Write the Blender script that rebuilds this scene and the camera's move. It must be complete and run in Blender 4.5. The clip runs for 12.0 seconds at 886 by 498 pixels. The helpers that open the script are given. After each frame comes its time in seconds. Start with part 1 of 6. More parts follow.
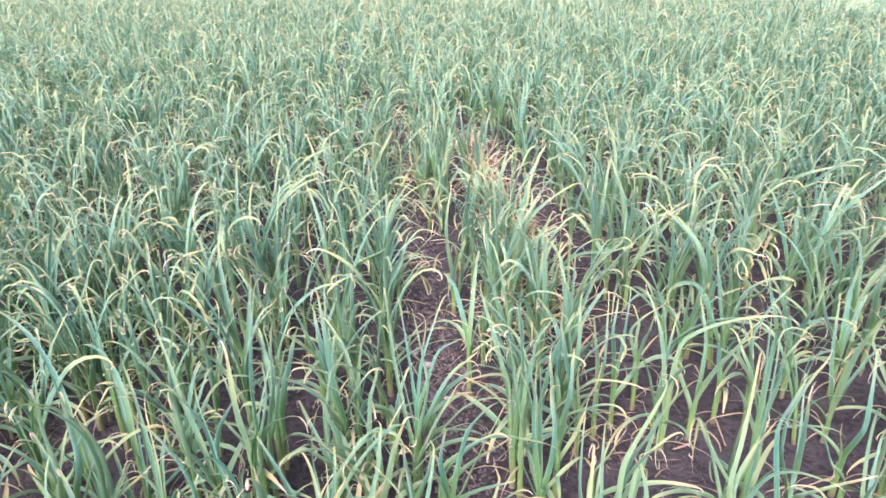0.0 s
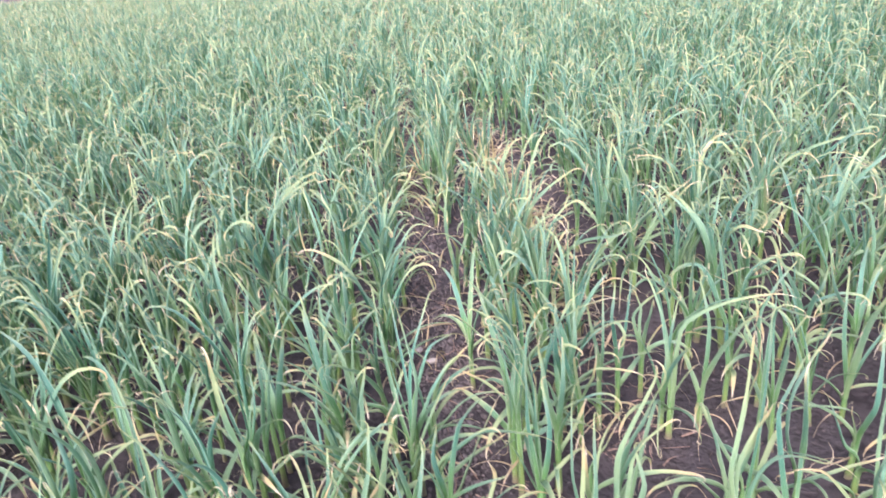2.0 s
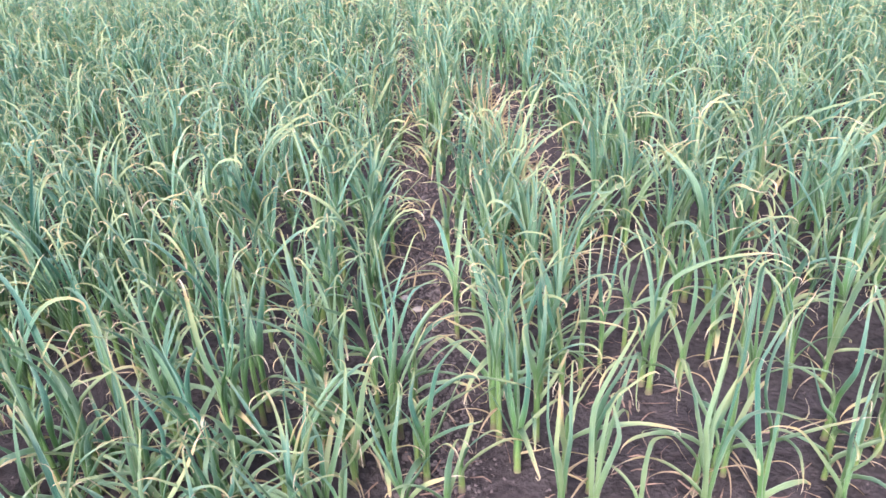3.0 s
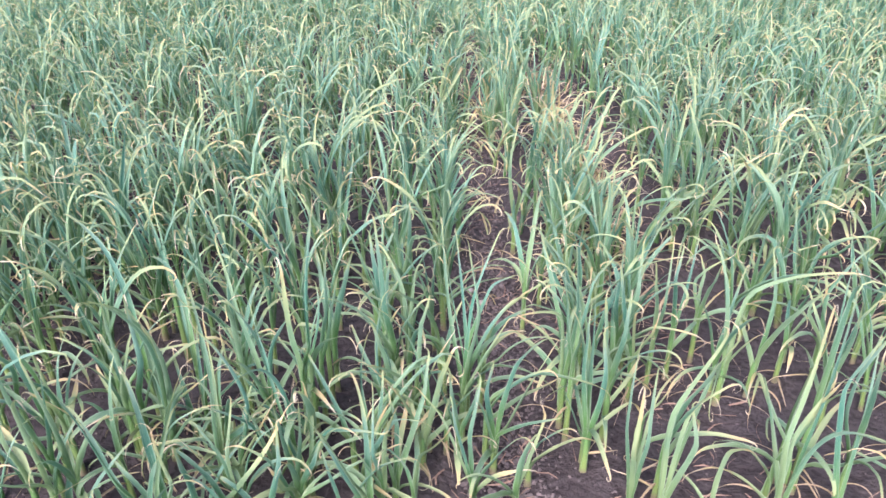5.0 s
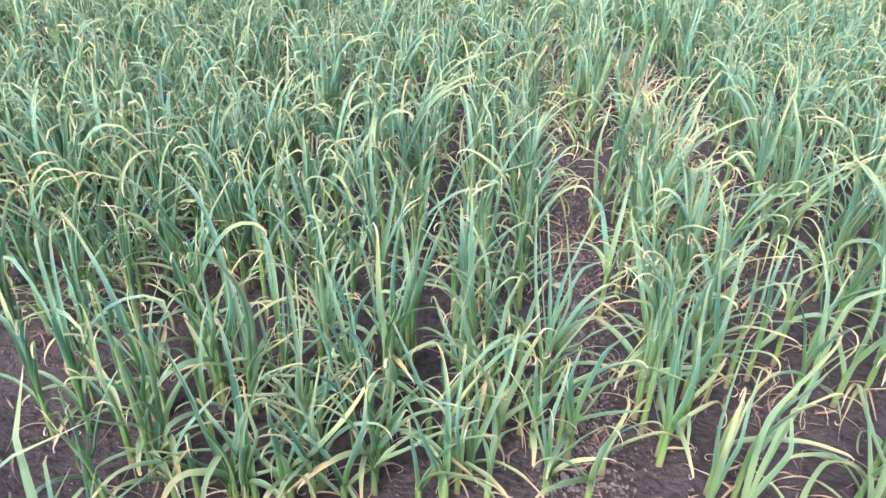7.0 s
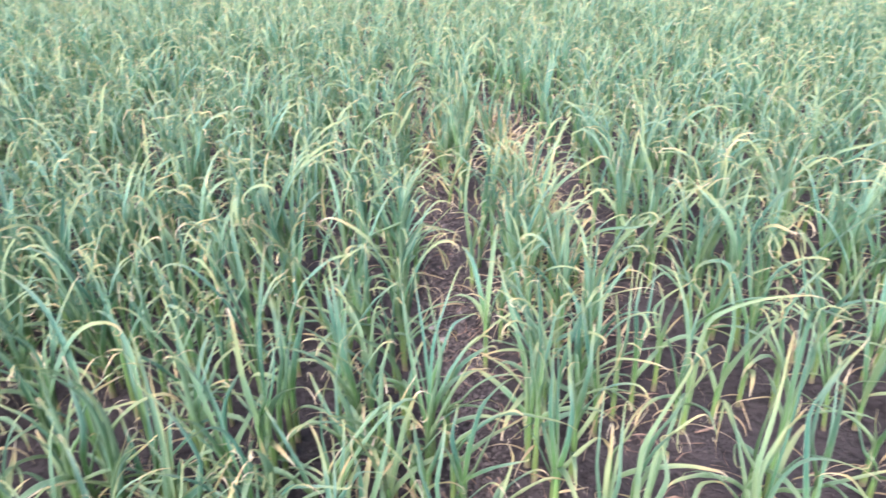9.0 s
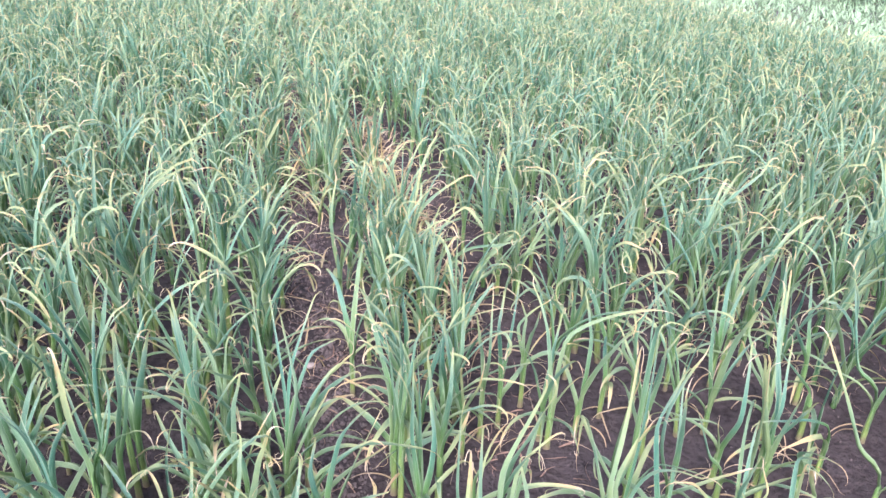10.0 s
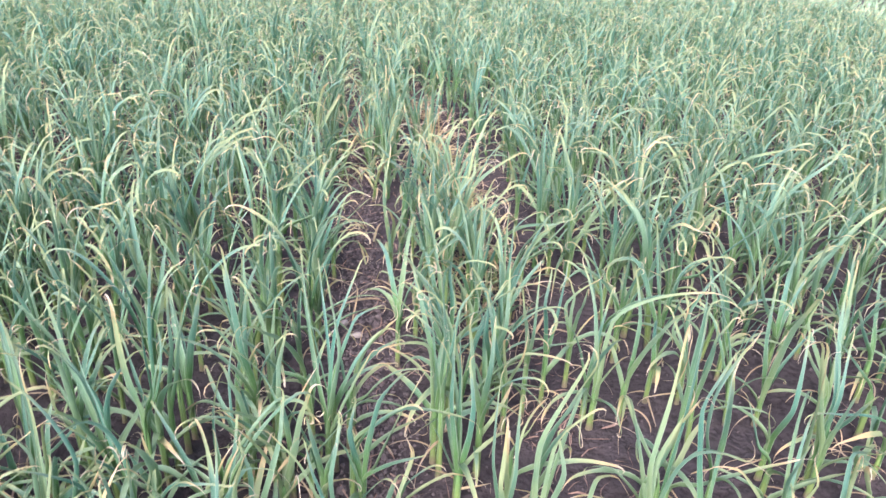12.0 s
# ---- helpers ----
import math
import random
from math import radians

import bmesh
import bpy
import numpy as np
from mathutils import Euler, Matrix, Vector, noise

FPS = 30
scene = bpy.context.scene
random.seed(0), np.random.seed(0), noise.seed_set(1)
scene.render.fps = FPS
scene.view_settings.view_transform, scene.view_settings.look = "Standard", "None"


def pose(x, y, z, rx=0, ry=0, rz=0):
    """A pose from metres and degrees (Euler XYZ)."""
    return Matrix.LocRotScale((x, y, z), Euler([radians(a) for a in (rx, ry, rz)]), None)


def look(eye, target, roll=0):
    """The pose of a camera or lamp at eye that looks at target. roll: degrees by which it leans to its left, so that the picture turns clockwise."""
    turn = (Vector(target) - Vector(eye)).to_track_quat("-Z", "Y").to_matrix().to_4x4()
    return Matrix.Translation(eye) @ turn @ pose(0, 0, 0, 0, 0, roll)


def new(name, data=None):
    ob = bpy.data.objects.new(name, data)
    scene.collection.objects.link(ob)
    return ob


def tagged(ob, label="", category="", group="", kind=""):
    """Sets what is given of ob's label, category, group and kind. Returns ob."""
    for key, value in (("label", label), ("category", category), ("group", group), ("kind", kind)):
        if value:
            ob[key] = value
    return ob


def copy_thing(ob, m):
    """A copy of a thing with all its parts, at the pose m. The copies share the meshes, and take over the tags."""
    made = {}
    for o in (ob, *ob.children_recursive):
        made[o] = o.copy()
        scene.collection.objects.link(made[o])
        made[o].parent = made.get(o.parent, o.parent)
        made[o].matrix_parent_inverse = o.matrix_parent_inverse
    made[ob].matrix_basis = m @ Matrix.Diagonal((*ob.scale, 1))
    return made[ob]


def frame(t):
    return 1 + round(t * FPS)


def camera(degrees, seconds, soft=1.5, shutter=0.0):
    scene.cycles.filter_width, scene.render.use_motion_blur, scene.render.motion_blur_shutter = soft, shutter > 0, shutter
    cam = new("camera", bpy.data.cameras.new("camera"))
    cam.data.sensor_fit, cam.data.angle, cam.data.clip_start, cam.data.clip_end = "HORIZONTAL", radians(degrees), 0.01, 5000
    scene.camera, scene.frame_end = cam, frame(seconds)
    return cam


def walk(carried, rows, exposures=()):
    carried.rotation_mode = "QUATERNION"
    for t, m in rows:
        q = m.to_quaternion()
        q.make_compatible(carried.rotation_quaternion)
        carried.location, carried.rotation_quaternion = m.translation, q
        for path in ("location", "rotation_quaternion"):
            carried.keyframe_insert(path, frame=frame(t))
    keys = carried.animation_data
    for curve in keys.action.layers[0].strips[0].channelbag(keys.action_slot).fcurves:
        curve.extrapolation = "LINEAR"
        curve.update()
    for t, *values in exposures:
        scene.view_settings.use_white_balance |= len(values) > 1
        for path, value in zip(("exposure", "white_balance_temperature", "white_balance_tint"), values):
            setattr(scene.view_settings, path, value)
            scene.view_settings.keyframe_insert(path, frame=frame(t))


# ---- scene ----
cam = camera(66.3, 12.0, shutter=0.45)

# the path: a hand-held camera that sways over the crop
PATH = [
    (0, (0.146, 0.101, 1.115), (0.043, 1.921, 0.29), -1.2),
    (0.5, (0.147, 0.098, 1.119), (-0.045, 1.919, 0.313), -2.1),
    (1, (0.149, 0.092, 1.122), (-0.128, 1.912, 0.34), -3.2),
    (1.5, (0.188, 0.105, 1.12), (-0.058, 1.93, 0.34), -4.7),
    (2, (0.232, 0.129, 1.095), (0.043, 1.938, 0.263), -5.4),
    (2.5, (0.253, 0.146, 1.059), (0.117, 1.911, 0.129), -2.3),
    (2.7, (0.259, 0.139, 1.056), (0.086, 1.896, 0.116), -3.2),
    (4.3, (0.166, 0.137, 1.069), (-0.11, 1.883, 0.134), 0.1),
    (4.5, (0.165, 0.134, 1.072), (-0.12, 1.876, 0.13), 0.4),
    (5, (0.158, 0.11, 1.072), (-0.128, 1.843, 0.115), -0.4),
    (5.5, (0.134, 0.108, 1.081), (-0.249, 1.859, 0.194), -0.1),
    (6, (0.117, 0.108, 1.074), (-0.235, 1.825, 0.112), 2.2),
    (6.5, (0.092, 0.109, 1.07), (-0.251, 1.821, 0.094), 3.6),
    (6.7, (0.075, 0.108, 1.066), (-0.321, 1.777, 0.037), 2.7),
    (8.3, (0.103, 0.105, 1.053), (-0.346, 1.823, 0.132), 1.0),
    (8.5, (0.117, 0.129, 1.056), (-0.207, 1.876, 0.138), 1.1),
    (9, (0.156, 0.143, 1.074), (-0.013, 1.932, 0.197), -1.1),
    (9.5, (0.2, 0.173, 1.073), (0.287, 1.979, 0.219), 1.5),
    (10, (0.203, 0.181, 1.075), (0.375, 1.99, 0.24), 2.4),
    (10.5, (0.187, 0.167, 1.064), (0.255, 1.995, 0.254), 1.5),
    (11, (0.191, 0.172, 1.064), (0.227, 1.99, 0.231), 1.6),
    (11.5, (0.207, 0.169, 1.054), (0.254, 1.983, 0.212), 2.0),
    (12, (0.222, 0.169, 1.042), (0.228, 1.968, 0.169), 2.6),
]
EXPOSURES = [(0, 1.73, 6430, 18), (1.5, 1.74, 6430, 18), (2.5, 1.62, 6420, 16), (5.5, 1.66, 6430, 16), (6.5, 1.66, 6500, 9),
             (8.5, 1.67, 6500, 10), (9.5, 1.69, 6440, 15), (10.5, 1.68, 6420, 19), (12, 1.62, 6430, 17)]
walk(cam, [(t, look(eye, target, roll)) for t, eye, target, roll in PATH], exposures=EXPOSURES)

# ---- light: bright hazy sky with a weak, wide sun behind ----
SUN_UP, SUN_ROUND = 40, 196  # degrees above the horizon and round from north
world = bpy.data.worlds.new("world")
scene.world = world
world.use_nodes = True
wn, wl = world.node_tree.nodes, world.node_tree.links
sky = wn.new("ShaderNodeTexSky")
sky.sky_type, sky.sun_disc = "NISHITA", False
sky.sun_elevation, sky.sun_rotation = radians(SUN_UP), radians(SUN_ROUND)
sky.air_density, sky.dust_density, sky.ozone_density = 1.0, 3.0, 1.0
wl.new(sky.outputs[0], wn["Background"].inputs[0])
wn["Background"].inputs[1].default_value = 0.145
sun_data = bpy.data.lights.new("sun", "SUN")
sun_data.energy, sun_data.angle, sun_data.color = 2.5, radians(40), (1.0, 0.965, 0.93)
sun = new("sun", sun_data)
sun.matrix_world = look((math.sin(radians(SUN_ROUND)), math.cos(radians(SUN_ROUND)), math.tan(radians(SUN_UP))), (0, 0, 0))


# ---- materials ----
class Nodes:
    """Short calls to wire a node material."""

    def __init__(self, name):
        self.mat = bpy.data.materials.new(name)
        self.mat.use_nodes = True
        self.t = self.mat.node_tree
        self.bsdf = self.t.nodes["Principled BSDF"]
        self.out = self.t.nodes["Material Output"]

    def node(self, kind):
        return self.t.nodes.new("ShaderNode" + kind)

    def leaf_uv(self):
        n = self.node("UVMap")
        n.uv_map = "leaf"
        xyz = self.node("SeparateXYZ")
        self.put(xyz.inputs[0], n.outputs[0])
        return xyz.outputs[0], xyz.outputs[1]

    def put(self, socket, value):
        if isinstance(value, bpy.types.NodeSocket):
            self.t.links.new(value, socket)
        elif isinstance(value, tuple) and len(value) == 3 and socket.type == "RGBA":
            socket.default_value = (*value, 1)
        else:
            socket.default_value = value

    def math(self, op, a, b=0.0, clamp=False):
        n = self.node("Math")
        n.operation, n.use_clamp = op, clamp
        self.put(n.inputs[0], a), self.put(n.inputs[1], b)
        return n.outputs[0]

    def mix(self, fac, a, b, blend="MIX"):
        n = self.node("Mix")
        n.data_type, n.blend_type = "RGBA", blend
        self.put(n.inputs[0], fac), self.put(n.inputs[6], a), self.put(n.inputs[7], b)
        return n.outputs[2]

    def step(self, x, lo, hi):
        n = self.node("MapRange")
        n.interpolation_type = "SMOOTHSTEP"
        self.put(n.inputs[0], x), self.put(n.inputs[1], lo), self.put(n.inputs[2], hi)
        return n.outputs[0]

    def noise(self, scale, detail=3.0, vector=None, rough=0.6):
        n = self.node("TexNoise")
        n.inputs["Scale"].default_value, n.inputs["Detail"].default_value = scale, detail
        n.inputs["Roughness"].default_value = rough
        if vector is not None:
            self.put(n.inputs["Vector"], vector)
        return n.outputs[0]

    def place(self):
        return self.node("TexCoord").outputs["Object"]

    def world_place(self):
        return self.node("NewGeometry").outputs["Position"]

    def bump(self, height, strength, distance):
        n = self.node("Bump")
        n.inputs["Strength"].default_value, n.inputs["Distance"].default_value = strength, distance
        self.put(n.inputs["Height"], height)
        self.put(self.bsdf.inputs["Normal"], n.outputs[0])
        return n.outputs[0]

    def chance(self, salt=0.0):
        """A number of its own for each leaf, whether an object or an island."""
        a = self.node("ObjectInfo").outputs["Random"]
        b = self.node("NewGeometry").outputs["Random Per Island"]
        total = self.math("ADD", self.math("MULTIPLY", a, 7.13 + salt), self.math("MULTIPLY", b, 5.37 + 2 * salt))
        return self.math("FRACT", total)


def leaf_material():
    n = Nodes("garlic_leaf")
    u, v = n.leaf_uv()
    dried = n.node("Attribute")
    dried.attribute_name = "dry"
    dry = dried.outputs["Fac"]
    aged = n.node("Attribute")
    aged.attribute_name = "age"
    chance, other = n.chance(), n.chance(3.7)
    place = n.world_place()
    # waxy blue-green to plain green, leaf by leaf
    blue = n.mix(other, LEAF_BLUE, LEAF_BLUE2)
    green = n.mix(n.step(chance, 0.35, 1.0), blue, LEAF_GREEN)
    green = n.mix(n.math("MULTIPLY", n.step(n.chance(9.1), 0.45, 0.8), 0.85), green, LEAF_DEEP)
    # bloom on the tips, painted paler to lighten the far crop like haze
    green = n.mix(n.math("MULTIPLY", n.step(v, 0.48, 0.95), 0.6), green, LEAF_WAX_HAZE)
    green = n.mix(n.step(v, 0.46, 0.05), green, LEAF_ROOT)
    old = n.math("MULTIPLY", aged.outputs["Fac"], n.step(n.noise(9.0, 3.0, place), 0.15, 0.6))
    green = n.mix(n.math("MULTIPLY", old, 0.95), green, LEAF_OLD)
    along = n.node("CombineXYZ")
    n.put(along.inputs[0], n.math("MULTIPLY", u, 9.0)), n.put(along.inputs[1], n.math("MULTIPLY", v, 7.0))
    n.put(along.inputs[2], n.math("MULTIPLY", chance, 60.0))
    mottled = n.noise(1.0, 4.0, along.outputs[0])
    green = n.mix(n.math("MULTIPLY", n.step(mottled, 0.42, 0.72), 0.24), green, LEAF_PALE)
    # fine veins along the blade; margins painted pale like sky light on the rims
    vein = n.math("SINE", n.math("MULTIPLY", u, 75.0))
    green = n.mix(n.math("MULTIPLY", n.step(vein, 0.2, 1.0), 0.16), green, LEAF_PALE)
    edge = n.math("ABSOLUTE", n.math("SUBTRACT", u, 0.5))
    green = n.mix(n.math("MULTIPLY", n.step(edge, 0.36, 0.5), 0.6), green, LEAF_PALE)
    # yellowing from the tip down, then straw, then brown at the very end
    ragged = n.math("MULTIPLY", n.math("SUBTRACT", n.noise(28.0, 4.0, place), 0.5), 0.24)
    back = n.math("ADD", n.math("SUBTRACT", 1.0, v), ragged)
    back = n.math("SUBTRACT", back, n.math("MULTIPLY", edge, 0.16))
    d1, d2 = n.math("ADD", n.math("MULTIPLY", dry, 1.42), 0.04), n.math("MULTIPLY", dry, 0.55)
    col = n.mix(n.step(back, n.math("ADD", d1, 0.12), n.math("MULTIPLY", d1, 0.75)), green, LEAF_LIME)
    col = n.mix(n.step(back, dry, n.math("MULTIPLY", dry, 0.6)), col, LEAF_YELLOW)
    col = n.mix(n.step(back, d2, n.math("MULTIPLY", d2, 0.5)), col, LEAF_STRAW)
    brown = n.step(n.noise(90.0, 2.0, place), 0.62, 0.74)
    col = n.mix(n.math("MULTIPLY", brown, n.step(back, d2, 0.0)), col, LEAF_BROWN)
    orange = n.math("MULTIPLY", n.step(n.chance(5.3), 0.62, 0.85), n.step(back, n.math("MULTIPLY", dry, 0.95), n.math("MULTIPLY", d2, 0.7)))
    col = n.mix(n.math("MULTIPLY", orange, 0.6), col, LEAF_ORANGE)
    col = n.mix(n.math("MULTIPLY", n.step(dry, 1.0, 1.25), 0.65), col, LEAF_DEAD)
    n.put(n.bsdf.inputs["Base Color"], col)
    n.put(n.bsdf.inputs["Roughness"], n.math("ADD", 0.40, n.math("MULTIPLY", mottled, 0.25)))
    n.bsdf.inputs["Specular IOR Level"].default_value = 0.32
    normal = n.bump(n.math("ADD", vein, n.math("MULTIPLY", mottled, 5.0)), 0.4, 0.0009)
    glow = n.node("BsdfTranslucent")
    n.put(glow.inputs[0], n.mix(1.0, col, (0.93, 1.0, 0.68), "MULTIPLY"))
    n.put(glow.inputs["Normal"], normal)
    both = n.node("MixShader")
    both.inputs[0].default_value = 0.36
    n.put(both.inputs[1], n.bsdf.outputs[0]), n.put(both.inputs[2], glow.outputs[0])
    n.put(n.out.inputs[0], both.outputs[0])
    return n.mat


LEAF_DEEP = (0.030, 0.142, 0.108)
LEAF_WAX_HAZE = (0.385, 0.485, 0.450)  # pale bloom towards the tip, strengthened to stand in for far haze
LEAF_OLD = (0.268, 0.360, 0.190)  # lower leaves turn yellow-green
LEAF_DEAD = (0.40, 0.29, 0.23)  # shrivelled leaves low on the stem
LEAF_ORANGE = (0.60, 0.42, 0.24)
LEAF_BLUE, LEAF_BLUE2 = (0.050, 0.192, 0.155), (0.108, 0.262, 0.222)
LEAF_GREEN, LEAF_ROOT = (0.130, 0.262, 0.168), (0.090, 0.212, 0.064)
LEAF_PALE, LEAF_LIME = (0.40, 0.49, 0.42), (0.35, 0.41, 0.24)
LEAF_YELLOW, LEAF_STRAW, LEAF_BROWN = (0.58, 0.455, 0.275), (0.69, 0.58, 0.50), (0.38, 0.26, 0.20)


def stem_material():
    n = Nodes("garlic_stem")
    u, v = n.leaf_uv()
    wob = n.math("ADD", v, n.math("MULTIPLY", n.math("SUBTRACT", n.noise(40.0, 3.0, n.place()), 0.5), 0.2))
    col = n.mix(n.step(wob, 0.02, 0.22), (0.15, 0.115, 0.09), (0.155, 0.220, 0.075))
    col = n.mix(n.step(wob, 0.2, 0.95), col, (0.095, 0.200, 0.075))
    rib = n.math("SINE", n.math("MULTIPLY", u, 90.0))
    col = n.mix(n.math("MULTIPLY", n.step(rib, 0.0, 1.0), 0.25), col, (0.25, 0.33, 0.14))
    n.put(n.bsdf.inputs["Base Color"], col)
    n.bsdf.inputs["Roughness"].default_value = 0.42
    n.bsdf.inputs["Subsurface Weight"].default_value = 0.0
    n.bump(rib, 0.2, 0.0005)
    return n.mat


def soil_material():
    n = Nodes("damp_soil")
    p = n.world_place()
    big, mid, fine = n.noise(1.7, 4.0, p), n.noise(14.0, 5.0, p), n.noise(110.0, 6.0, p, 0.7)
    lumps = n.noise(48.0, 3.0, p, 0.5)
    col = n.mix(n.step(mid, 0.3, 0.7), (0.046, 0.0345, 0.0415), (0.080, 0.063, 0.073))
    col = n.mix(n.math("MULTIPLY", n.step(big, 0.42, 0.62), 0.6), col, (0.084, 0.067, 0.077))
    col = n.mix(n.math("MULTIPLY", n.step(fine, 0.55, 0.8), 0.4), col, (0.095, 0.075, 0.076))
    # shade painted into the hollows between the lumps
    col = n.mix(n.math("MULTIPLY", n.step(lumps, 0.5, 0.36), 0.6), col, (0.024, 0.017, 0.021))
    n.bsdf.inputs["Specular IOR Level"].default_value = 0.3
    n.put(n.bsdf.inputs["Base Color"], col)
    n.put(n.bsdf.inputs["Roughness"], n.math("SUBTRACT", 0.95, n.math("MULTIPLY", n.step(big, 0.5, 0.65), 0.25)))
    n.bump(n.math("ADD", n.math("ADD", n.math("MULTIPLY", mid, 2.0), n.math("MULTIPLY", lumps, 1.6)), fine), 0.9, 0.014)
    return n.mat


def plain_material(name, a, b, scale=30.0, rough=0.85, lift=0.004):
    """Two close colours mottled at two sizes, with a fine relief."""
    n = Nodes(name)
    p = n.world_place()
    f = n.noise(scale, 5.0, p)
    col = n.mix(n.step(f, 0.3, 0.7), a, b)
    col = n.mix(n.math("MULTIPLY", n.chance(), 0.5), col, a)
    n.put(n.bsdf.inputs["Base Color"], col)
    n.bsdf.inputs["Roughness"].default_value = rough
    n.bump(n.noise(scale * 5, 4.0, p), 0.6, lift)
    return n.mat


LEAF, STEM, SOIL = leaf_material(), stem_material(), soil_material()
CLOD = plain_material("dry_clods", (0.075, 0.058, 0.065), (0.175, 0.140, 0.150), 45.0)
LITTER = plain_material("dry_litter", (0.33, 0.22, 0.185), (0.17, 0.095, 0.08), 60.0)
STONE = plain_material("pale_stone", (0.44, 0.37, 0.37), (0.30, 0.25, 0.25), 70.0, 0.8, 0.001)
GRASS = plain_material("low_grass", (0.215, 0.335, 0.215), (0.285, 0.400, 0.270), 3.0)

# ---- the lie of the land ----
ROW = Vector((-0.155, 1.0, 0)).normalized()  # rows run this way
ACROSS = Vector((ROW.y, -ROW.x, 0))
FURROW_A, FURROW_B = 0.30, 0.74  # bare furrows, by distance across the rows
EDGE_X, LEFT_X, FAR_Y = 4.7, -16.0, 41.0  # ends of the crop


def lane(x, y):
    """Distance across the rows from the origin."""
    return x * ACROSS.x + y * ACROSS.y


def ground_z(x, y):
    a = lane(x, y)
    z = 0.010 * noise.noise((x * 3.1, y * 3.1, 0.3)) + 0.006 * noise.noise((x * 11, y * 11, 4.1))
    z += 0.004 * noise.noise((x * 31, y * 31, 7.7))
    for f, w, depth in ((FURROW_A, 0.06, 0.016), (FURROW_B, 0.06, 0.010)):
        z -= depth * math.exp(-((a - f) / w) ** 2)
    fade = 1.0 if y < 8 else 0.3
    return z * fade


def mesh_object(name, verts, faces, material, smooth=True):
    me = bpy.data.meshes.new(name)
    me.from_pydata(verts, [], faces)
    me.materials.append(material)
    if smooth:
        me.polygons.foreach_set("use_smooth", [True] * len(me.polygons))
    me.update()
    return me


def build_ground():
    xs = [-420, -250, -150, -90, -60, -40, -25, -15, -10, -7, -5, -4, -3]
    xs += [-2.4 + 0.03 * i for i in range(171)] + [3, 4, 5, 6, 8, 11, 16, 25, 40, 70, 130, 250, 420]
    ys = [-420, -250, -120, -60, -30, -15, -8, -4, -2, -1, -0.4, 0.1, 0.35]
    ys += [0.5 + 0.03 * j for j in range(150)]
    ys += [5.3, 6, 7, 8, 10, 13, 17, 22, 30, 42, 60, 90, 150, 250, 420]
    verts = [(x, y, ground_z(x, y) if abs(x) < 30 and -1 < y < 42 else 0.0) for y in ys for x in xs]
    w = len(xs)
    faces = [(j * w + i, j * w + i + 1, (j + 1) * w + i + 1, (j + 1) * w + i)
             for j in range(len(ys) - 1) for i in range(w - 1)]
    ob = new("ground", mesh_object("ground", verts, faces, SOIL))
    return tagged(ob, "dark damp purplish-brown soil with crumbly furrows", "soil", kind="structure")


ground = build_ground()


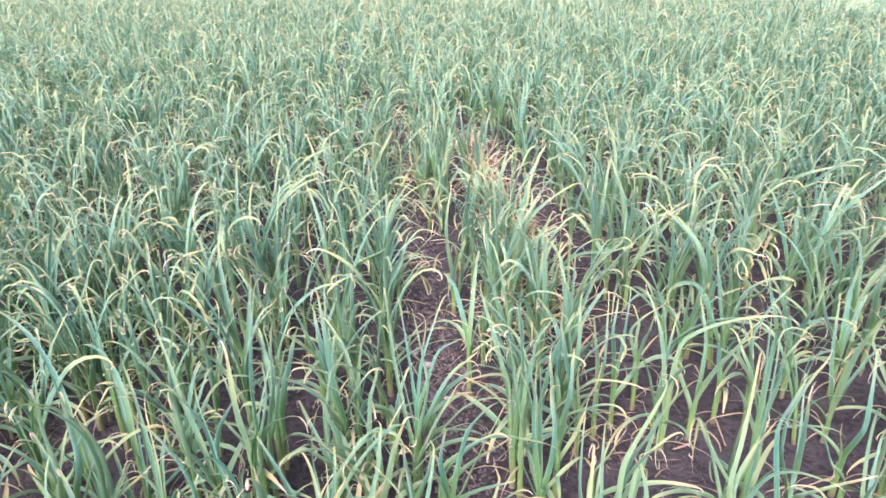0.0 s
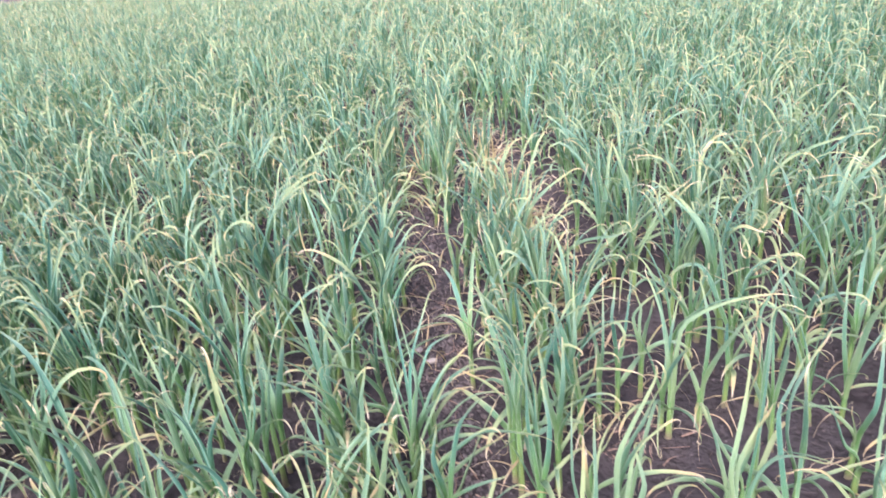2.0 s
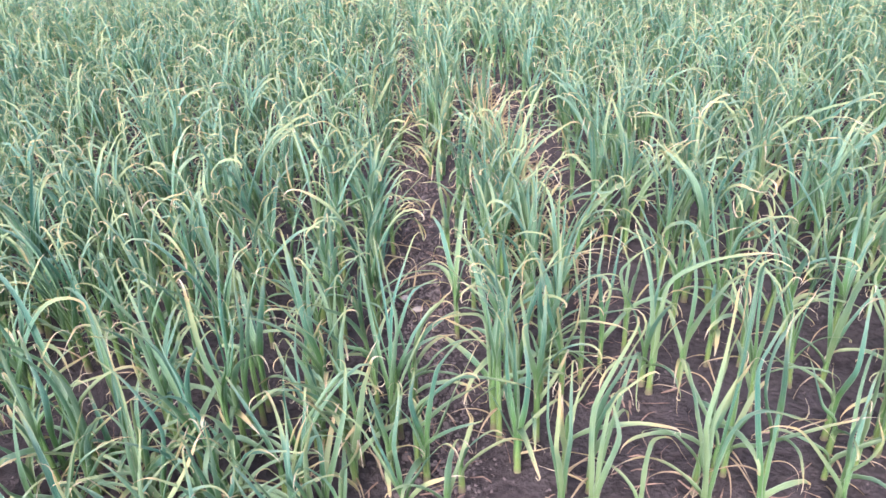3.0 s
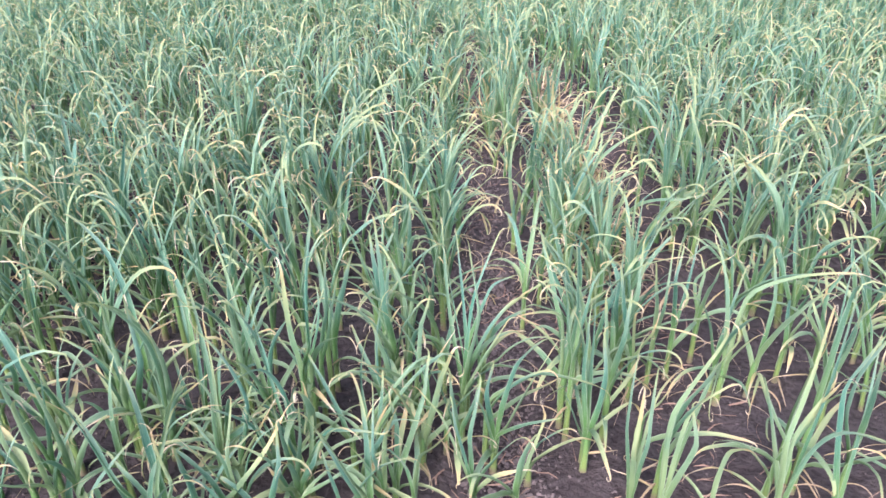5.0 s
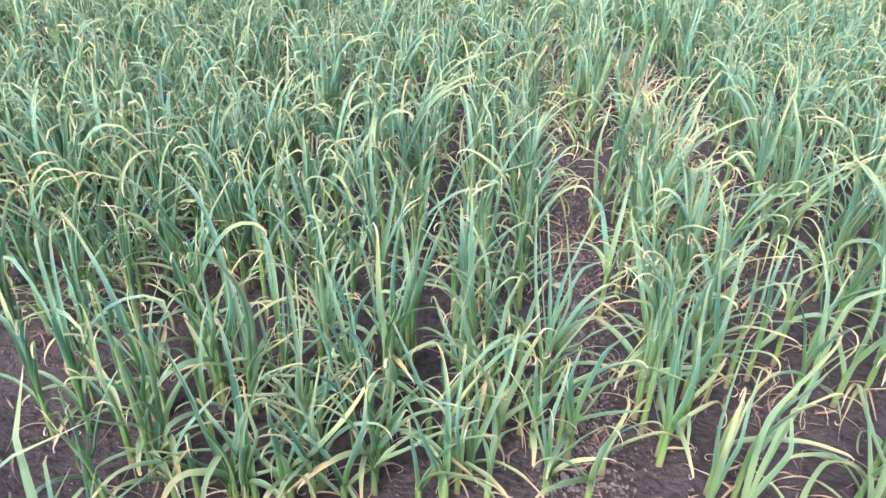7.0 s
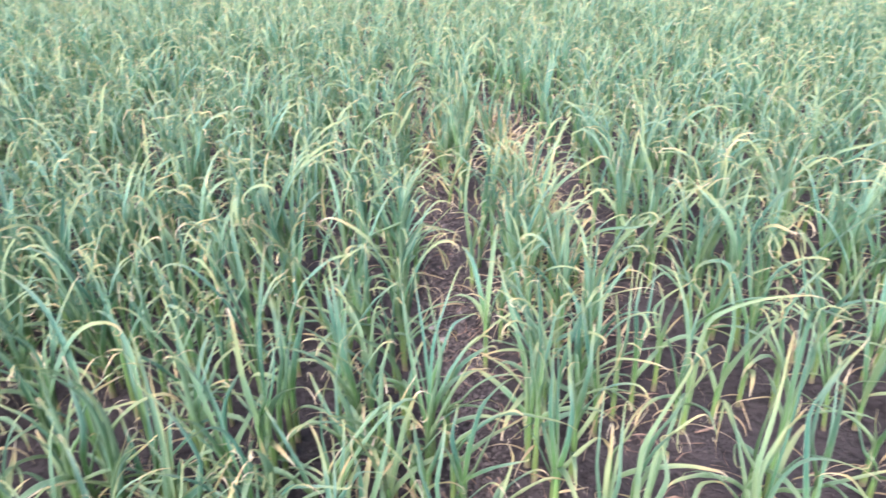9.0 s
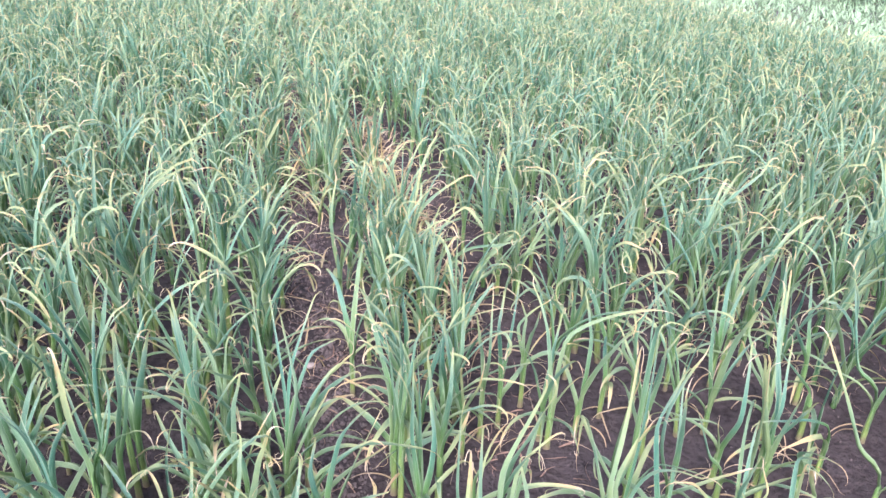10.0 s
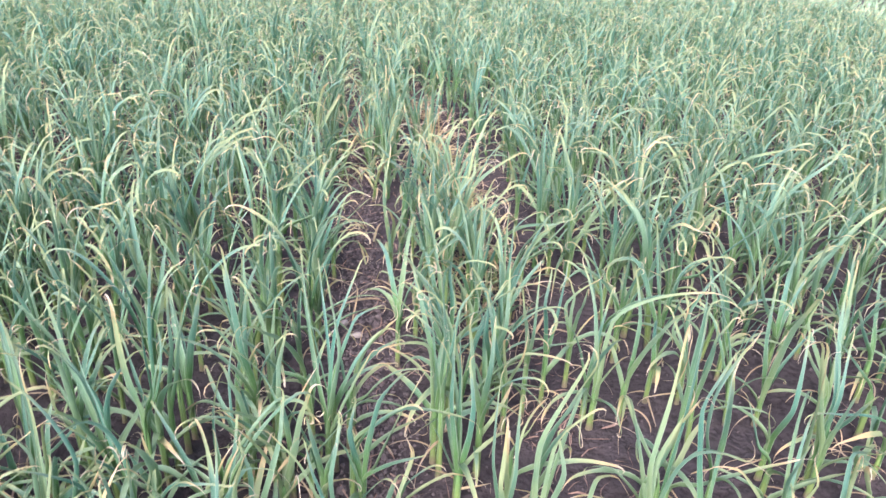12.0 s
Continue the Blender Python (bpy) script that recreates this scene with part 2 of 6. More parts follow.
# ---- garlic plants ----
def blade(spec, segments):
    """Vertices, faces, leaf coordinates and dryness of one strap leaf that starts at the origin and leans towards +x.

    spec: length, width, el (degrees up at the root), bend (degrees turned over by the tip), power (how late),
    fold (degrees of a sharp fold) at fold_at, curl (degrees turned from curl_at on), hook (degrees turned by the very tip), swing (degrees sideways),
    slim (0 a broad strap, 1 tapered from the root on), face (degrees turned about itself at the root), wobble (how uneven the curve is), roll (degrees twisted by the tip), dry (share of the blade that has yellowed), age (0 fresh and blue-green, 1 old and yellow-green),
    sheath (how far it clasps the stem below its root).
    """
    n = segments
    s = np.linspace(0, 1, n + 1)
    if 8 <= n < 16:
        s = 1 - (1 - np.linspace(0, 1, n + 1)) ** 1.45
    if n == 7:
        s = np.array([0, 0.25, 0.45, 0.62, 0.76, 0.87, 0.945, 1.0])
    if n >= 16:  # finer towards the withered tip
        cut = n - 8
        s = np.concatenate([np.linspace(0, 0.78, cut + 1), np.linspace(0.78, 1, 9)[1:]])
    knee = np.clip((s - spec["fold_at"] + 0.035) / 0.07, 0, 1)
    th = spec["el"] - spec["bend"] * s ** spec["power"] - spec["fold"] * knee * knee * (3 - 2 * knee)
    th = th - spec["hook"] * np.clip((s - 0.87) / 0.13, 0, 1) ** 1.2
    th = np.radians(th - spec["curl"] * np.clip((s - spec["curl_at"]) / (1 - spec["curl_at"]), 0, 1) ** 1.4)
    phase = spec["length"] * 731.0 + spec["width"] * 5200.0
    wob = spec["wobble"] * s
    th = th + np.radians(8.0) * np.sin(s * 9 + phase) * wob + np.radians(6.0) * np.sin(s * 21 + 2 * phase) * wob
    sheath = spec["sheath"] if n >= 8 else 0
    if sheath:  # it leaves the stem gradually, out of a sheath that clasps the stem
        ease = np.clip(s / 0.14, 0, 1)
        th = th + (radians(87) - th) * (1 - ease * ease * (3 - 2 * ease))
    az = np.radians(spec["swing"]) * s ** 1.3 + 0.14 * np.sin(s * 8 + 3 * phase) * wob
    tan = np.stack([np.cos(th) * np.cos(az), np.cos(th) * np.sin(az), np.sin(th)], 1)
    step = np.diff(s)[:, None] * spec["length"] * (tan[1:] + tan[:-1]) / 2
    mid = np.concatenate([np.zeros((1, 3)), np.cumsum(step, 0)])
    up = np.stack([-np.sin(th) * np.cos(az), -np.sin(th) * np.sin(az), np.cos(th)], 1)
    side = np.cross(up, tan)
    roll = np.radians(spec["face"] + spec["roll"] * s)
    c, q = np.cos(roll)[:, None], np.sin(roll)[:, None]
    side, up = side * c + up * q, up * c - side * q
    full = np.minimum(0.6 + 3.0 * s, 1.0) * (1 - 0.12 * s) * (1 - np.clip((s - 0.4) / 0.6, 0, 1) ** 1.5 * 0.87)
    thin = np.minimum(0.7 + 3.0 * s, 1.0) * (1.06 - 0.93 * np.clip((s - 0.12) / 0.88, 0, 1) ** 1.25)
    w = full * (1 - spec["slim"]) + thin * spec["slim"]
    shrunk = np.clip((s - 1 + spec["dry"] * 0.7) / (spec["dry"] * 0.5 + 1e-3), 0, 1)
    w = w * (1 - 0.5 * shrunk) * (1 - 0.25 * np.clip((s - 0.84) / 0.12, 0, 1)) * spec["width"] / 2
    w = w * (1 + 0.07 * np.sin(s * 23 + phase))
    keel = 0.75 * (1 - s) ** 1.2 + 0.22 + 0.6 * shrunk
    wave = 0.22 * np.sin(s * 27 + phase) * s + 0.35 * shrunk * np.sin(s * 63 + phase)
    if sheath:
        low = 3 if n >= 16 else 2
        n += low
        first = np.linspace(-1, 0, low + 1)[:-1]
        mid = np.concatenate([np.stack([0.004 * first, 0 * first, sheath * first], 1), mid]) + [0.005, 0, 0]
        side, up = np.concatenate([np.tile(side[0], (low, 1)), side]), np.concatenate([np.tile(up[0], (low, 1)), up])
        w = np.concatenate([np.clip(w[0] * (1 + 0.25 * np.abs(first)), 0.0056, 0.0076), np.maximum(w, 0.0056 * np.clip(1 - s / 0.1, 0, 1))])
        keel, wave = np.concatenate([np.full(low, 1.0), keel]), np.concatenate([np.zeros(low), wave])
        s = np.concatenate([np.zeros(low), s])
    a = mid + side * w[:, None] + up * (w * (keel + wave))[:, None]
    b = mid - side * w[:, None] + up * (w * (keel - wave))[:, None]
    if n < 8:  # far blades: one strip
        uv = np.stack([np.tile([0.15, 0.85], n + 1), np.repeat(s, 2)], 1)
        i = np.arange(n)[:, None] * 2
        return np.stack([a, b], 1).reshape(-1, 3), i + [0, 1, 3, 2], uv, np.tile([spec["dry"], spec["age"]], (2 * n + 2, 1))
    verts = np.stack([a, mid, b], 1).reshape(-1, 3)
    uv = np.stack([np.tile([0.0, 0.5, 1.0], n + 1), np.repeat(s, 3)], 1)
    i = np.arange(n)[:, None] * 3
    faces = np.concatenate([i + [0, 1, 4, 3], i + [1, 2, 5, 4]])
    return verts, faces, uv, np.tile([spec["dry"], spec["age"]], (len(verts), 1))


def stalk(height, radius, sides, lean=0.0):
    """The stem: sheaths wrapped one in another, a little thicker at the root and where leaves part."""
    zs = np.array([-0.02, 0.004, 0.03, 0.3, 0.55, 0.75, 0.9, 0.96, 1.0]) * height
    zs[0] = -0.02
    rs = radius * np.array([1.2, 1.22, 1.12, 0.98, 0.93, 0.9, 0.72, 0.5, 0.3])
    if sides < 6:
        zs, rs = zs[[0, 3, 6, 8]], rs[[0, 3, 6, 8]]
    ang = np.linspace(0, 2 * math.pi, sides, endpoint=False)
    rings = [np.stack([r * 1.12 * np.cos(ang) + lean * (z / height) ** 2, r * 0.88 * np.sin(ang), np.full(sides, z)], 1)
             for z, r in zip(zs, rs)]
    verts = np.concatenate(rings)
    k = np.arange(sides)
    faces = np.concatenate([np.stack([r * sides + k, r * sides + (k + 1) % sides,
                                      (r + 1) * sides + (k + 1) % sides, (r + 1) * sides + k], 1)
                            for r in range(len(zs) - 1)])
    uv = np.stack([np.tile(k / sides, len(zs)), np.repeat(zs / height, sides)], 1)
    return verts, faces, uv, np.zeros((len(verts), 2))


def foliage_mesh(name, verts, faces, uv, dry, material):
    me = bpy.data.meshes.new(name)
    me.vertices.add(len(verts))
    me.vertices.foreach_set("co", np.asarray(verts, np.float32).ravel())
    me.loops.add(faces.size)
    me.loops.foreach_set("vertex_index", faces.ravel().astype(np.int32))
    me.polygons.add(len(faces))
    me.polygons.foreach_set("loop_start", np.arange(len(faces), dtype=np.int32) * 4)
    me.polygons.foreach_set("use_smooth", np.ones(len(faces), bool))
    me.update(calc_edges=True)
    layer = me.uv_layers.new(name="leaf")
    layer.data.foreach_set("uv", uv[faces.ravel()].astype(np.float32).ravel())
    for k, key in enumerate(("dry", "age")):
        me.attributes.new(key, "FLOAT", "POINT").data.foreach_set("value", dry[:, k].astype(np.float32))
    me.materials.append(material)
    return me


def spec(length, width, el, bend, power=1.6, fold=0, fold_at=0.6, curl=40, swing=0, roll=0, dry=0.1, face=0, wobble=0, hook=0, slim=1.0, age=0.15, curl_at=0.8, sheath=0):
    return dict(sheath=sheath, slim=slim, age=age, curl_at=curl_at, face=face, wobble=wobble, hook=hook, length=length, width=width, el=el, bend=bend, power=power, fold=fold, fold_at=fold_at,
                curl=curl, swing=swing, roll=roll, dry=dry)


def old_leaf(rng, size=1.0):
    """A low leaf, gone yellow-green, that arches out from the stem and droops."""
    return spec(rng.uniform(0.17, 0.31) * size, rng.uniform(0.0095, 0.0150), rng.uniform(42, 68), rng.uniform(60, 150),
                rng.uniform(0.9, 1.6), rng.choice((0, 0, 0, 45)), rng.uniform(0.4, 0.7), rng.uniform(0, 120), rng.gauss(0, 30),
                rng.gauss(0, 35), rng.choice((0.08, 0.12, 0.18, 0.3, 0.5)), 0, 1, rng.choice((0, 120, 220)), 0.5, rng.uniform(0.45, 1.0))


def dead_leaf(rng):
    """A shrivelled straw-coloured leaf that hangs from low on the stem."""
    return spec(rng.uniform(0.10, 0.20), rng.uniform(0.003, 0.0065), rng.uniform(15, 60), rng.uniform(90, 170), rng.uniform(0.6, 1.1),
                0, 0.5, rng.gauss(0, 90), rng.gauss(0, 60), rng.gauss(0, 120), rng.uniform(1.1, 1.8), 0, 1, rng.choice((0, 150, 260)), 0.6, 1.0)


def wild_plant(rng):
    """A plant as it grows by chance: the stem's height and radius, and each leaf's height, heading and spec."""
    tall = rng.uniform(0.13, 0.21)
    heading = rng.uniform(0, 360)
    leaves = []
    count = rng.choice((7, 8, 8, 9))
    for k in range(count):
        f = k / (count - 1)  # 0 the oldest and lowest, 1 the youngest
        az = heading + 180 * (k % 2) + rng.gauss(0, 26)
        z = tall * (0.25 + 0.75 * f ** 0.8)
        if f < 0.27:
            one = old_leaf(rng)
        elif f < 0.8:
            late = rng.random() < 0.6
            one = spec(rng.uniform(0.31, 0.46), rng.uniform(0.0105, 0.0165), rng.uniform(68, 88), rng.uniform(40, 150),
                       rng.uniform(1.8, 4.0), rng.choice((0, 0, 0, 35, 70)) if late else 0, rng.uniform(0.5, 0.85),
                       rng.uniform(30, 190), rng.gauss(0, 30), rng.gauss(0, 60), abs(rng.gauss(0.06, 0.09)) + 0.06, age=rng.choice((0, 0.1, 0.3, 0.6)),
                       curl_at=rng.uniform(0.62, 0.82))
        else:
            one = spec(rng.uniform(0.24, 0.36), rng.uniform(0.008, 0.012), rng.uniform(76, 88), rng.uniform(10, 90),
                       rng.uniform(1.6, 3.0), 0, 0.7, rng.uniform(20, 160), rng.gauss(0, 20), rng.gauss(0, 50), rng.uniform(0.05, 0.14))
        leaves.append((z, az, dict(one, wobble=1, sheath=min(0.075, z * 0.7), hook=rng.choice((-120, 0, 90, 180, 250, 320)))))
    leaves.append((tall * rng.uniform(0.12, 0.3), rng.uniform(0, 360), dead_leaf(rng)))
    return tall, rng.uniform(0.0055, 0.0072), leaves


PLANT_LABEL = "blue-green garlic plant with yellowed curling leaf tips in soil"


def garlic_plant(tall, radius, leaves, label=PLANT_LABEL):
    """One plant as an Empty at its root with a stem and single leaves."""
    root = tagged(new("garlic_plant"), label, "garlic plant", "garlic plants in rows")
    stem = new("stem", foliage_mesh("stem", *stalk(max(z for z, _, _ in leaves), radius, 8), STEM))
    stem.parent = root
    stem["label"] = "yellow-green sheathed stem"
    for z, az, one in leaves:
        ob = new("leaf", foliage_mesh("leaf", *blade(one, 21), LEAF))
        ob.parent = root
        ob.matrix_basis = pose(0, 0, z, 0, 0, az)
    return root


def crop_sites(rng, x0, x1, y0, y1, gap_along, gap_across):
    """Where plants stand: rows with uneven spacing, and none in the bare furrows."""
    corners = [Vector((x, y, 0)) for x in (x0, x1) for y in (y0, y1)]
    a0, a1 = min(c.dot(ACROSS) for c in corners), max(c.dot(ACROSS) for c in corners)
    b0, b1 = min(c.dot(ROW) for c in corners), max(c.dot(ROW) for c in corners)
    for i in range(int(math.floor(a0 / gap_across)), int(math.ceil(a1 / gap_across)) + 1):
        b = b0 + rng.random() * gap_along
        while b < b1:
            a = i * gap_across + rng.gauss(0, gap_across * 0.17)
            p = ACROSS * a + ROW * b
            b += gap_along * rng.uniform(0.6, 1.4)
            if not (x0 <= p.x < x1 and y0 <= p.y < y1):
                continue
            if (p.y < 4.6 and abs(a - FURROW_A) < (0.105 if p.y < 2.7 else 0.06)) or (p.y < 4.1 and abs(a - FURROW_B) < 0.095):
                continue
            if 2.15 < p.y < 3.9 and 0 < FURROW_B - a < 0.20 and rng.random() < 0.65:
                continue  # stunted stretch beside the second furrow
            yield p.x, p.y


def in_view(x, y, slack=0.6):
    """Inside the wedge of the field that the walk overlooks."""
    return -0.95 * y - slack < x < 1.0 * y + slack


def near(x, y):
    return y < 2.15 and in_view(x, y, 0.1) and (y > 1.12 or x < -0.5 or x > 1.05)


def clear_of_set(x, y):
    return all((x - px) ** 2 + (y - py) ** 2 > r * r for px, py, r in TAKEN)


TAKEN = []  # roots of the plants set one by one, and the room they keep
own = random.Random(21)


def label_of(tall, leaves):
    """What sets this plant apart, from its own leaves."""
    longest = max(one["length"] for _, _, one in leaves)
    bowed = max(one["bend"] + one["fold"] for _, _, one in leaves)
    if max(one["dry"] for _, _, one in leaves) >= 0.32:
        return "garlic plant with one leaf half withered to straw yellow"
    if bowed > 95:
        return "blue-green garlic plant with a broad leaf bowed over towards the soil"
    if longest > 0.42:
        return "tall garlic plant with long upright blue-green leaves and curled tips"
    if tall < 0.07:
        return "short garlic plant with few grey-green leaves rising from dark soil"
    return PLANT_LABEL


def set_plant(x, y, tall, leaves, known=False):
    """A plant with its leaves set one by one, and a few old leaves low on the stem."""
    grown = []
    for z, az, one in leaves:
        one = dict(one, slim=own.uniform(0.3, 0.9), wobble=0.3, sheath=min(0.09, z * 0.7), hook=own.choice((-140, 60, 120, 200, 280)))
        if known:
            one.update(roll=own.gauss(0, 15), slim=own.uniform(0.35, 0.8), width=one["width"] * (0.85 if x > 0.35 else 0.95))
        else:
            one.update(width=one["width"] * (0.8 if x > 0.35 else 0.95), roll=own.gauss(0, 30), dry=max(0.07, one["dry"] * 0.6),
                       age=own.choice((0, 0, 0.2, 0.5)) if one["dry"] < 0.2 else 0.8)
        grown.append((z, az, one))
    bare = x > 0.35 and y < 1.6  # where the soil lies open
    leaves, old = grown, 1 if bare or known else 2
    first = len(leaves)
    for _ in range(old):
        z = tall * own.uniform(0.4, 0.85)
        leaves.append((z, own.uniform(0, 360), dict(old_leaf(own, 0.85), sheath=z * 0.6)))
    if not bare:
        leaves.append((tall * own.uniform(0.5, 0.95), own.uniform(0, 360),
                       spec(own.uniform(0.18, 0.30), own.uniform(0.009, 0.014), own.uniform(66, 84), own.uniform(20, 110), 2.0, 0, 0.6,
                            own.uniform(20, 160), own.gauss(0, 30), own.gauss(0, 50), own.uniform(0.06, 0.2), 0, 1, sheath=tall * 0.4)))
    for _ in range(2 if known and y > 1.35 else 0):
        leaves.append((tall * own.uniform(0.6, 1.0), own.uniform(0, 360),
                       spec(own.uniform(0.25, 0.38), own.uniform(0.009, 0.013), own.uniform(74, 88), own.uniform(20, 110), 2.4, 0, 0.6,
                            own.uniform(30, 160), own.gauss(0, 25), own.gauss(0, 40), own.uniform(0.06, 0.15), 0, 1, 150, sheath=tall * 0.5)))
    for _ in range(2 if bare else 1):
        leaves.append((tall * own.uniform(0.1, 0.5), own.uniform(0, 360), dead_leaf(own)))
    root = garlic_plant(tall, own.uniform(0.0052, 0.0068), leaves, label_of(tall, leaves[:first]))
    root.location = (x, y, 0.0)
    TAKEN.append((x, y, 0.06))


# ---- the nearest plants, set one by one ----
set_plant(-0.292, 1.111, 0.22, [
    (0.166, 71, spec(0.374, 0.0143, 92, 33, 2.4, -17, 0.20, 82, 72, 0, 0.25, age=0.60)),
    (0.216, 28, spec(0.292, 0.0111, 65, 12, 2.1, -27, 0.21, 5, 0, 0, 0.08, age=0.00)),
    (0.220, 27, spec(0.235, 0.0112, 45, -29, 1.7, -27, 0.20, 6, 2, 0, 0.08, age=0.00)),
], known=True)
set_plant(-0.295, 1.272, 0.22, [
    (0.220, 44, spec(0.209, 0.0133, 76, -10, 2.1, -17, 0.34, -3, -13, 0, 0.10, age=0.30)),
    (0.160, 26, spec(0.219, 0.0113, 89, -58, 1.2, -29, 0.67, -20, 1, 0, 0.12, age=0.50)),
], known=True)
set_plant(-0.048, 1.160, 0.13, [
    (0.133, 200, spec(0.322, 0.0142, 82, 40, 2.1, 10, 0.52, 13, 1, 0, 0.15, age=0.35)),
], known=True)
set_plant(-0.184, 1.351, 0.17, [
    (0.173, 251, spec(0.289, 0.0181, 80, -13, 1.9, 3, 0.62, 16, 5, 0, 0.06, age=0.00)),
    (0.035, 298, spec(0.441, 0.0104, 48, 9, 2.0, 52, 0.88, 81, -60, 0, 0.20, age=0.70)),
], known=True)
set_plant(-0.185, 1.070, 0.08, [
    (0.084, 19, spec(0.151, 0.0145, 57, 43, 2.1, -22, 0.34, 23, 2, 0, 0.60, age=0.80)),
], known=True)
set_plant(-0.158, 1.098, 0.10, [
    (0.098, 24, spec(0.337, 0.0133, 55, 94, 2.9, 70, 0.59, 7, 19, 0, 0.20, age=0.50)),
], known=True)
set_plant(-0.548, 1.104, 0.05, [
    (0.048, 31, spec(0.331, 0.0117, 25, -42, 1.0, 119, 0.59, 56, -2, 0, 0.10, age=0.10)),
], known=True)
set_plant(-0.321, 1.076, 0.08, [
    (0.072, 203, spec(0.405, 0.0126, 83, -4, 1.9, 22, 0.67, 40, -1, 0, 0.06, age=0.00)),
    (0.077, 235, spec(0.395, 0.0125, 82, -15, 1.9, 5, 0.58, 8, -0, 0, 0.06, age=0.00)),
], known=True)
set_plant(-0.416, 1.045, 0.08, [
    (0.075, 31, spec(0.200, 0.0099, 27, -63, 1.6, -70, 0.70, -14, 35, 0, 0.40, age=0.70)),
], known=True)
set_plant(-0.272, 1.078, 0.08, [
    (0.077, 300, spec(0.372, 0.0184, 60, 26, 1.9, -8, 0.55, 27, -29, 0, 0.10, age=0.40)),
], known=True)
set_plant(-0.524, 1.119, 0.08, [
    (0.080, 35, spec(0.325, 0.0161, 77, -34, 1.3, 9, 0.55, 7, -0, 0, 0.10, age=0.10)),
], known=True)
set_plant(-0.208, 1.491, 0.15, [
    (0.153, 204, spec(0.213, 0.0162, 36, 23, 1.8, -21, 0.21, -33, -10, 0, 0.45, age=0.60)),
], known=True)
set_plant(0.023, 1.241, 0.22, [
    (0.129, 108, spec(0.374, 0.0085, 70, 40, 2.0, 2, 0.60, 14, -1, 0, 0.06, age=0.00)),
    (0.135, 191, spec(0.350, 0.0094, 81, -7, 2.0, 3, 0.58, 2, -0, 0, 0.06, age=0.00)),
    (0.220, 46, spec(0.238, 0.0103, 66, 32, 2.7, 53, 0.59, 4, 1, 0, 0.10, age=0.10)),
], known=True)
set_plant(-0.088, 1.188, 0.09, [
    (0.090, 11, spec(0.237, 0.0118, 48, 25, 1.9, -28, 0.21, -3, 8, 0, 0.50, age=0.70)),
], known=True)
set_plant(0.073, 1.138, 0.15, [
    (0.148, 3, spec(0.297, 0.0158, 43, 36, 2.3, 34, 0.47, 19, -9, 0, 0.15, age=0.55)),
    (0.034, 4, spec(0.343, 0.0125, 44, 11, 1.9, -27, 0.20, 6, 25, 0, 0.20, age=0.70)),
], known=True)
set_plant(0.043, 1.310, 0.10, [
    (0.099, 360, spec(0.238, 0.0101, 29, 92, 2.1, -34, 0.20, 11, -6, 0, 0.12, age=0.40)),
], known=True)
set_plant(0.237, 1.222, 0.22, [
    (0.190, 180, spec(0.322, 0.0150, 81, -21, 1.8, 10, 0.54, -9, 0, 0, 0.06, age=0.10)),
    (0.220, 74, spec(0.328, 0.0082, 68, 138, 1.0, -34, 0.61, -30, 80, 0, 0.12, age=0.40)),
], known=True)
set_plant(0.273, 1.171, 0.13, [
    (0.128, 207, spec(0.362, 0.0129, 90, 8, 2.0, 1, 0.60, -21, 0, 0, 0.06, age=0.00)),
    (0.053, 187, spec(0.184, 0.0106, 69, -9, 1.9, 6, 0.62, 15, 3, 0, 0.10, age=0.20)),
], known=True)
set_plant(0.252, 1.379, 0.19, [
    (0.190, 321, spec(0.381, 0.0130, 66, 44, 1.7, 2, 0.58, -19, 8, 0, 0.20, age=0.70)),
], known=True)
set_plant(0.329, 1.365, 0.13, [
    (0.128, 337, spec(0.276, 0.0101, 60, 65, 1.9, 24, 0.52, 71, 4, 0, 0.35, age=0.50)),
], known=True)
set_plant(0.363, 1.099, 0.20, [
    (0.094, 251, spec(0.292, 0.0136, 64, 13, 2.0, -18, 0.61, 3, 20, 0, 0.50, age=0.80)),
    (0.198, 346, spec(0.139, 0.0095, 62, 12, 2.0, -14, 0.40, 1, 0, 0, 0.50, age=0.60)),
], known=True)
set_plant(0.412, 1.101, 0.11, [
    (0.094, 273, spec(0.458, 0.0153, 78, 44, 1.8, -17, 0.61, -70, 46, 0, 0.10, age=0.30)),
    (0.108, 278, spec(0.345, 0.0116, 72, 45, 2.0, -6, 0.62, -18, 2, 0, 0.10, age=0.10)),
], known=True)
set_plant(0.164, 1.102, 0.07, [
    (0.069, 34, spec(0.161, 0.0082, 69, -22, 2.0, -33, 0.62, -31, 12, 0, 0.50, age=0.80)),
], known=True)
set_plant(0.655, 1.142, 0.09, [
    (0.095, 144, spec(0.277, 0.0139, 49, 44, 2.8, 101, 0.65, 41, -80, 0, 0.30, age=0.70)),
], known=True)
set_plant(0.654, 1.185, 0.13, [
    (0.129, 155, spec(0.311, 0.0170, 92, -17, 1.3, 19, 0.71, -9, -0, 0, 0.45, age=0.50)),
], known=True)
set_plant(0.615, 1.112, 0.09, [
    (0.094, 285, spec(0.340, 0.0183, 69, -27, 1.7, 17, 0.65, -16, 0, 0, 0.30, age=0.40)),
], known=True)
set_plant(0.689, 1.186, 0.16, [
    (0.164, 223, spec(0.500, 0.0124, 92, 14, 2.0, 63, 0.61, -23, 74, 0, 0.10, age=0.20)),
], known=True)
